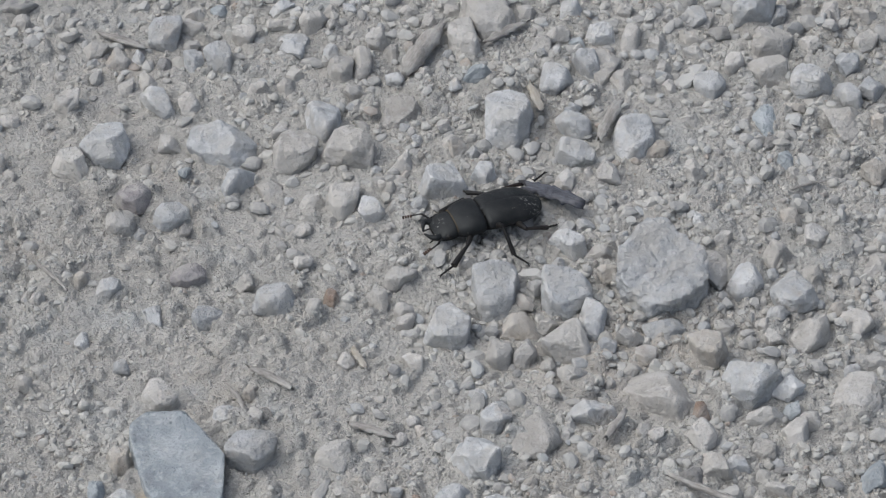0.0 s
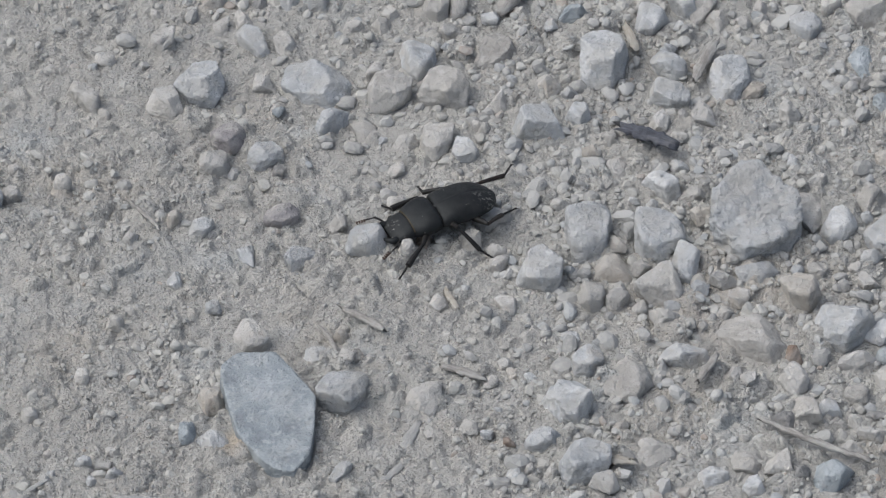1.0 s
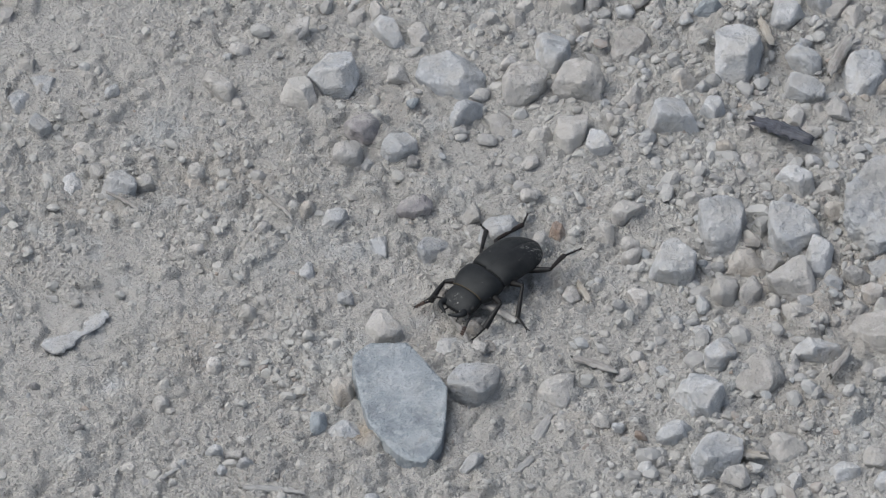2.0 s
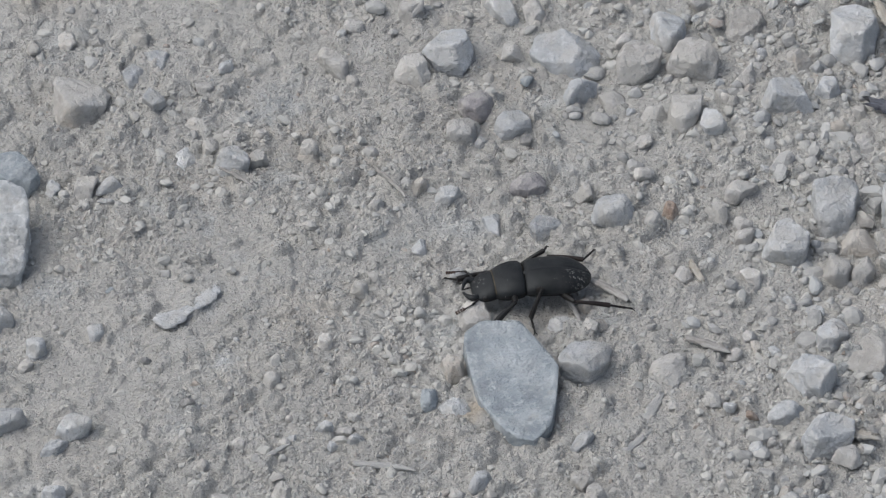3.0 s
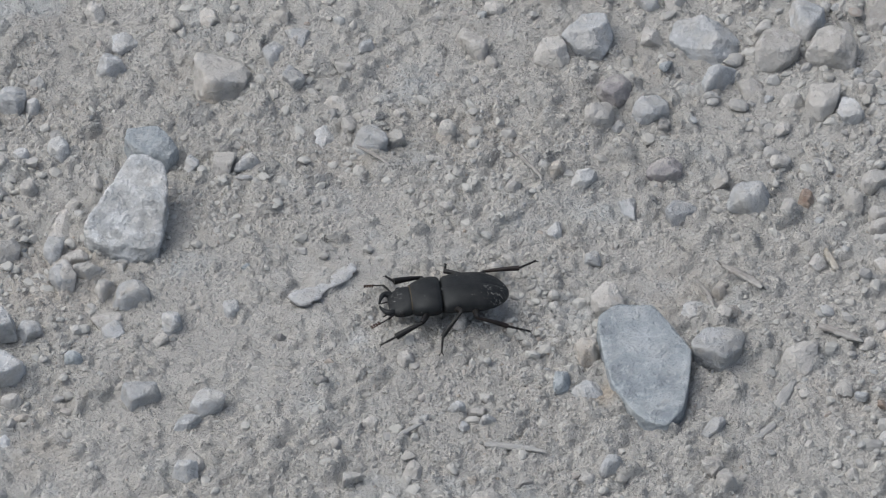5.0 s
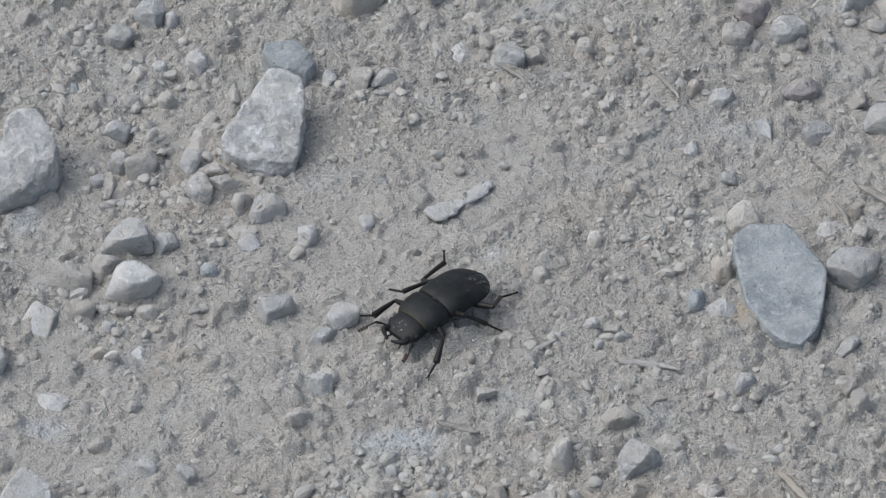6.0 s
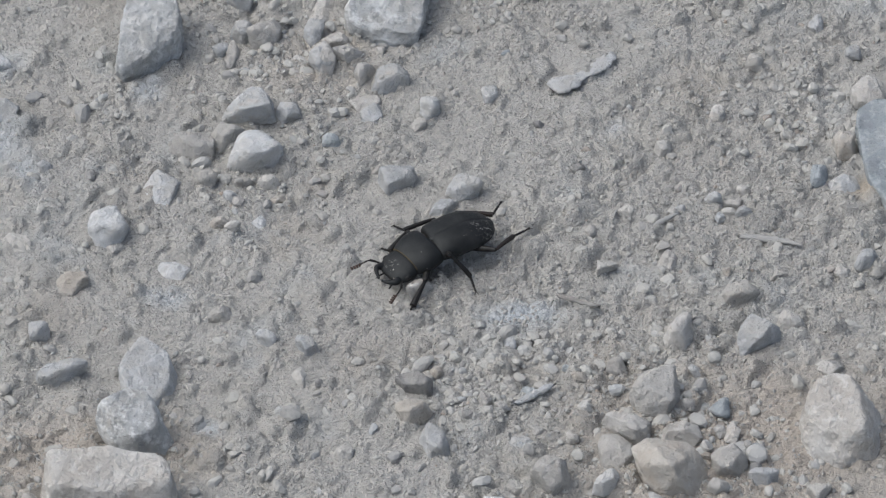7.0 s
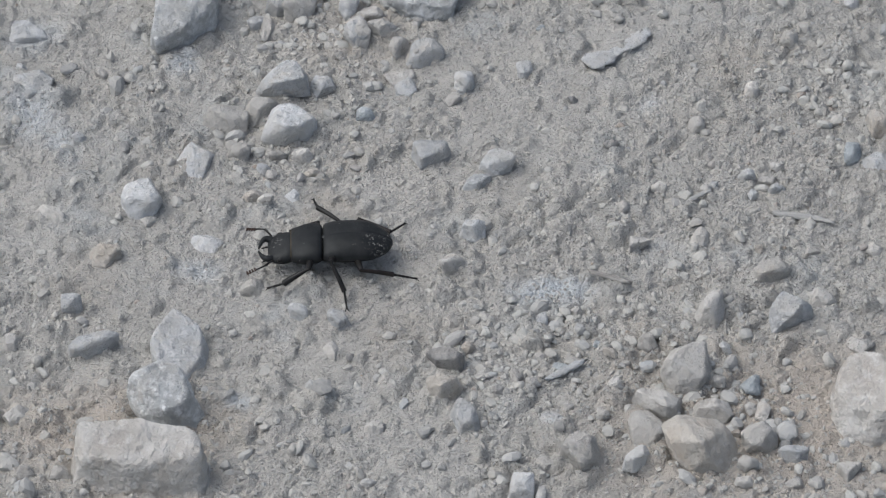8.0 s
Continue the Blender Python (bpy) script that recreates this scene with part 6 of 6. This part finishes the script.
STEPS["mid", -1] = [(0.0, -13.7, -5.0, -11.9, -2.7), (0.5, -15.8, -0.4, -13.0, -0.2), (1.0, -13.7, -6.6, -12.2, -4.7), (1.5, -13.1, -1.5, -10.5, -1.3), (2.0, -15.7, 2.9, -11.3, 2.2), (3.5, -11.3, -4.6, -8.5, -3.3), (4.0, -15.4, 1.7, -11.1, 1.2), (5.5, -12.3, -1.2, -10.1, -1.7), (6.0, -10.9, -7.7, -8.9, -5.8), (6.5, -14.8, -2.0, -11.7, -2.6), (7.0, -12.0, -3.6, -9.3, -3.9), (7.5, -14.0, 0.5, -11.0, 0.2), (8.0, -13.6, -4.2, -11.3, -3.9)]
STEPS["front", 1] = [(0.0, 6.5, 9.5, 6.0, 6.5), (0.5, 7.9, 10.9, 6.4, 7.8), (1.0, 10.6, 7.6, 7.2, 6.7), (1.5, 10.2, 13.5, 6.5, 10.6), (2.0, 6.8, 15.1, 4.5, 11.8), (3.5, 5.7, 13.8, 3.4, 11.9), (4.0, 6.2, 13.3, 2.8, 11.6), (5.5, 11.5, 8.5, 7.5, 6.7), (6.0, 11.5, 11.5, 7.6, 9.3), (6.5, 2.8, 13.9, -0.7, 12.1), (7.0, 7.1, 7.2, 4.5, 6.9), (7.5, 8.7, 10.9, 5.8, 10.1), (8.0, 6.0, 9.5, 5.6, 6.5)]
STEPS["hind", 1] = [(0.0, 13.6, -22.2, 8.7, -15.8), (0.5, 8.9, -19.6, 5.1, -14.5), (1.0, 12.3, -23.9, 6.7, -18.7), (1.5, 14.5, -19.0, 9.5, -13.8), (2.0, 11.1, -21.1, 7.9, -16.6), (3.5, 14.7, -17.4, 7.7, -14.2), (4.0, 17.6, -19.3, 10.9, -15.2), (5.5, 8.5, -22.7, 5.3, -16.5), (6.0, 15.5, -16.9, 10.1, -12.1), (6.5, 9.9, -15.4, 6.9, -12.4), (7.0, 9.2, -21.0, 4.0, -15.5), (7.5, 15.8, -17.0, 9.5, -13.7), (8.0, 9.6, -16.9, 5.1, -13.2)]
STEPS["mid", 1] = [(0.0, 16.0, 0.4, 10.3, -1.0), (0.5, 17.6, -8.3, 11.5, -6.1), (1.0, 13.2, -1.7, 9.1, -1.2), (1.5, 15.5, -8.5, 11.6, -7.1), (2.0, 15.7, -11.5, 12.1, -10.2), (3.5, 9.8, -3.0, 7.6, -2.6), (4.0, 9.8, -3.0, 7.6, -2.6), (5.5, 17.0, -1.7, 11.6, -0.7), (6.0, 13.0, 0.8, 9.1, 0.2), (6.5, 13.5, -1.9, 8.8, -0.0), (7.0, 12.5, 2.8, 8.5, 1.9), (7.5, 11.1, -1.1, 8.8, -1.3), (8.0, 18.3, 2.4, 12.7, 1.0)]


def beetle_at(t):
    k = np.array(TRACK)
    return [float(catmull(k[:, 0], k[:, i], np.array([t]))[0]) for i in range(1, 7)]


def stepping(t, kind_of, sd, rest, period=0.36):
    """A foot's place in an even tripod gait, and how far it is lifted."""
    ph = (t / period + (0.0 if (sd == 1) == (kind_of != "mid") else 0.5) + {"front": 0.0, "mid": 0.04, "hind": -0.05}[kind_of]) % 1.0
    if ph < 0.62:
        step, up = 0.5 - ph / 0.62, 0.0
    else:
        u = (ph - 0.62) / 0.38
        step, up = -0.5 + u * u * (3 - 2 * u), math.sin(math.pi * u)
    return sd * (rest[0] + 0.5 * up), rest[1] + 5.2 * step, up


def motions():
    """A stone pushed aside, the beetle's way over the ground, and its six legs in two tripods, three steps of which overlap."""
    lying = pushed.matrix_world.copy()
    aside = Matrix.Translation((PUSHED_TO[0] - lying.translation.x, PUSHED_TO[1] - lying.translation.y, 0)) @ lying @ pose(0, 0, 0, 0, 0, -14)
    walk(pushed, [(0.0, lying), (2.3, lying), (3.1, aside), (8.0, aside)])
    times = [round(0.1 * i, 1) for i in range(81)]
    where = {}
    for t in times:
        x, y, heading, bend, lift, tail = beetle_at(t)
        z = float(ground_z(x, y)) * 0.4 + 0.0013
        where[t] = pose(x, y + 0.0008, z + 0.001 * lift, 0, 0, heading - 90) @ pose(0, 0, 0, -tail)
    walk(beetle, [(t, where[t]) for t in times])
    turns = {t: pose(0, 0, 0, 0, 0, beetle_at(t)[3]) for t in times}
    for ob in (thorax, head):
        walk(ob, [(t, turns[t]) for t in times])
    for femur, tibia, tarsus, kind_of, sd, hip, fl, tl, sl, rest in SIX_LEGS:
        known = STEPS[kind_of, sd]
        at = [k[0] for k in known]
        swings = [stepping(t, kind_of, sd, rest) for t in at]
        off_x = [k[1] - w[0] for k, w in zip(known, swings)]
        off_y = [k[2] - w[1] for k, w in zip(known, swings)]
        back_x = [k[3] - k[1] for k in known]
        back_y = [k[4] - k[2] for k in known]
        rows_f, rows_t, rows_s = [], [], []
        for t in times:
            sx, sy, up = stepping(t, kind_of, sd, rest)
            up = up * float(min(1.0, 6 * min(abs(t - k) for k in at)))
            foot = Vector((sx + float(np.interp(t, at, off_x)), sy + float(np.interp(t, at, off_y)), -0.9 + 1.6 * up))
            ankle = foot + Vector((float(np.interp(t, at, back_x)), float(np.interp(t, at, back_y)), 1.5))
            f, tb, ts = leg_pose(turns[t] @ hip if kind_of == "front" else hip, ankle, foot, fl, tl, 0.32 if sd == -1 else -0.15)
            inv = f.inverted()
            rows_f.append((t, f))
            rows_t.append((t, inv @ tb))
            rows_s.append((t, inv @ ts))
        walk(femur, rows_f)
        walk(tibia, rows_t)
        walk(tarsus, rows_s)



# ---- pebbles and grit ----
def stony(x, y):
    """How thickly small stones lie: thick on the far right, along the far edge and round the left heaps, thin in the worn middle."""
    s = 1 / (1 + np.exp(-(x - 0.017 + 0.6 * np.maximum(y - 0.025, 0)) / 0.009))
    s = np.maximum(s, 0.8 / (1 + np.exp(-(y - 0.105 + 0.25 * x) / 0.012)))
    s = np.maximum(s, 0.75 * np.exp(-(((x + 0.165) / 0.022) ** 2 + ((y - 0.002) / 0.026) ** 2)))
    s = np.maximum(s, 0.6 * np.exp(-(((x + 0.075) / 0.04) ** 2 + ((y + 0.095) / 0.02) ** 2)))
    s = np.maximum(s, 0.35 / (1 + np.exp((y + 0.12) / 0.01)))
    return np.clip(s, 0.012, 1)


def clear_of_stones(x, y, r, room):
    ok = np.ones(len(x), bool)
    for sx, sy, sr in TAKEN:
        ok &= np.hypot(x - sx, y - sy) > sr * room + r * 0.6
    return ok


def many_grains(name, count, seed, lo, hi, material, weight, label, room=0.85, level=1, sunk=0.15):
    """Loose angular grains of lo to hi millimetres, all in one mesh."""
    rng = np.random.default_rng(seed)
    d, tri = ball(level)
    x = rng.uniform(-0.25, 0.125, count * 4)
    y = 0.035 + 0.5 * x + rng.uniform(-0.135, 0.135, count * 4)
    keep = rng.uniform(0, 1, len(x)) < weight(x, y)
    x, y = x[keep][:count], y[keep][:count]
    size = lo * (hi / lo) ** (rng.uniform(0, 1, len(x)) ** 2.2)
    ok = clear_of_stones(x, y, size * 0.0005, room)
    x, y, size = x[ok], y[ok], size[ok]
    k = len(x)
    shape = np.stack([rng.uniform(0.75, 1.25, k), rng.uniform(0.6, 1.0, k), rng.uniform(0.45, 0.85, k)], 1) * size[:, None] * 0.0005
    if level == 0:
        shape = rng.uniform(0.72, 1.05, (k, 3)) * size[:, None] * 0.0005
    if level > 1:  # broken faces, a few to each grain
        n = rng.normal(size=(k, 8, 3))
        n /= np.linalg.norm(n, axis=2)[:, :, None]
        h = rng.uniform(0.62, 1.0, (k, 8))
        r = (np.maximum(np.einsum("vc,kfc->kvf", d, n) / h[:, None], 0) ** 26).sum(2).clip(1e-9) ** (-1 / 26)
        jitter = np.minimum(r, 1.15) * (1 + rng.uniform(-0.035, 0.035, r.shape))
    else:
        jitter = 1 + rng.uniform(-0.3, 0.3, (k, len(d)))
    v = d[None] * jitter[:, :, None] * shape[:, None]
    tilt, turn = rng.uniform(-0.5, 0.5, k), rng.uniform(0, 2 * np.pi, k)
    cy, sy = np.cos(tilt)[:, None], np.sin(tilt)[:, None]
    vx, vz = v[..., 0] * cy + v[..., 2] * sy, v[..., 2] * cy - v[..., 0] * sy
    cz, sz = np.cos(turn)[:, None], np.sin(turn)[:, None]
    px, py = vx * cz - v[..., 1] * sz, vx * sz + v[..., 1] * cz
    base = ground_z(x, y) + shape[:, 2] * (1 - 2 * sunk)
    co = np.stack([px + x[:, None], py + y[:, None], vz + base[:, None]], -1).reshape(-1, 3).astype(np.float32)
    faces = (tri[None] + (np.arange(k) * len(d))[:, None, None]).reshape(-1, 3).astype(np.int32)
    me = bpy.data.meshes.new(name)
    me.vertices.add(len(co))
    me.vertices.foreach_set("co", co.ravel())
    me.loops.add(faces.size)
    me.loops.foreach_set("vertex_index", faces.ravel())
    me.polygons.add(len(faces))
    me.polygons.foreach_set("loop_start", np.arange(0, faces.size, 3, dtype=np.int32))
    me.update(calc_edges=True)
    me.polygons.foreach_set("use_smooth", np.zeros(len(faces), bool))
    me.materials.append(material)
    return tagged(new(name, me), label, "gravel", kind="stuff")


GRIT = grit_material("limestone_grit", [(0.0, (0.341, 0.338, 0.321)), (0.12, (0.390, 0.386, 0.365)), (0.6, DUST), (0.9, (0.455, 0.458, 0.440)), (0.96, (0.370, 0.390, 0.398)), (1.0, (0.351, 0.300, 0.257))])
GRAVEL = grit_material("limestone_gravel", [(0.0, (0.271, 0.278, 0.276)), (0.15, (0.328, 0.331, 0.325)), (0.5, (0.384, 0.389, 0.382)), (0.8, (0.435, 0.444, 0.440)), (0.92, (0.346, 0.370, 0.387)), (1.0, (0.328, 0.298, 0.261))])


def grit_weight(x, y):
    return np.clip(0.08 + 0.7 * crumbly(x, y) + 0.3 * stony(x, y), 0, 1)


HEAPS = [  # where loose crumbs lie in heaps: place and reach
    (-0.0698, 0.0403, 0.006),
    (-0.0566, 0.0043, 0.007),
    (-0.0604, 0.0039, 0.007),
    (-0.0812, 0.0297, 0.006),
    (-0.0600, 0.0048, 0.006),
    (-0.0512, -0.0034, 0.006),
    (-0.1242, 0.0237, 0.006),
    (-0.1278, 0.0385, 0.005),
    (-0.1673, -0.0334, 0.007),
    (-0.1150, -0.0799, 0.008),
    (-0.1074, -0.0867, 0.008),
    (-0.1009, -0.0780, 0.007),
]


def heaped(x, y):
    return sum(np.exp(-(((x - hx) ** 2 + (y - hy) ** 2) / reach**2)) for hx, hy, reach in HEAPS)


def crumb_weight(x, y):
    return np.clip(0.05 + 0.17 * crumbly(x, y) ** 2 + 0.5 * stony(x, y) + 0.9 * heaped(x, y), 0, 1)


def pebble_weight(x, y):
    return stony(x, y) * np.clip(0.6 + 0.6 * value_noise(x, y, 0.014, 31), 0.1, 1)


many_grains("fine_grit", 90000, 3, 0.45, 1.35, GRIT, grit_weight, "fine pale crumbs of limestone strewn over the dust", room=0.8, level=0, sunk=0.48)
many_grains("coarse_grit", 9500, 4, 1.1, 3.2, GRIT, crumb_weight, "coarse crumbs of limestone lying on the dust", room=0.9, level=2, sunk=0.52)
many_grains("gravel", 2500, 5, 2.0, 5.2, GRAVEL, pebble_weight, "broken limestone gravel lying in the dust", room=0.95, level=2, sunk=0.42)


def pebbles(count, seed):
    """Pebbles that lie loose among the larger stones, pieces of the ground; they share a few shapes."""
    rng = np.random.default_rng(seed)
    kinds = ["warm"] * 6 + ["pale"] * 2 + ["grey"] * 3 + ["tan"] * 2 + ["blue", "dark"]
    shapes = [stone_mesh("pebble", 7000 + i, 4.0, rng.uniform(2.6, 3.8), rng.uniform(1.9, 2.8), STONES[kinds[i]], level=3) for i in range(len(kinds))]
    x = rng.uniform(-0.235, 0.11, 60000)
    y = 0.03 + 0.5 * x + rng.uniform(-0.11, 0.11, 60000)
    keep = rng.uniform(0, 1, len(x)) < pebble_weight(x, y)
    x, y = x[keep], y[keep]
    size = 2.6 * (5.4 / 2.6) ** (rng.uniform(0, 1, len(x)) ** 1.7)
    ok = clear_of_stones(x, y, size * 0.0005, 0.95)
    x, y, size = x[ok], y[ok], size[ok]
    made = []
    for px, py, s in zip(x, y, size):
        if len(made) == count:
            break
        if any(math.hypot(px - a, py - b) < 0.0005 * (s + c) * 0.9 for a, b, c in made):
            continue
        made.append((px, py, s))
        ob = new("pebble", shapes[rng.integers(len(shapes))])
        ob.parent = ground
        k = s / 4.0
        m = pose(px, py, float(ground_z(px, py)) + 0.00035 * s * 0.5, rng.uniform(-20, 20), rng.uniform(-20, 20), rng.uniform(0, 360))
        ob.matrix_local = m @ Matrix.Diagonal((k, k, k, 1))


pebbles(300 - len(PEBBLES), 21)


motions()
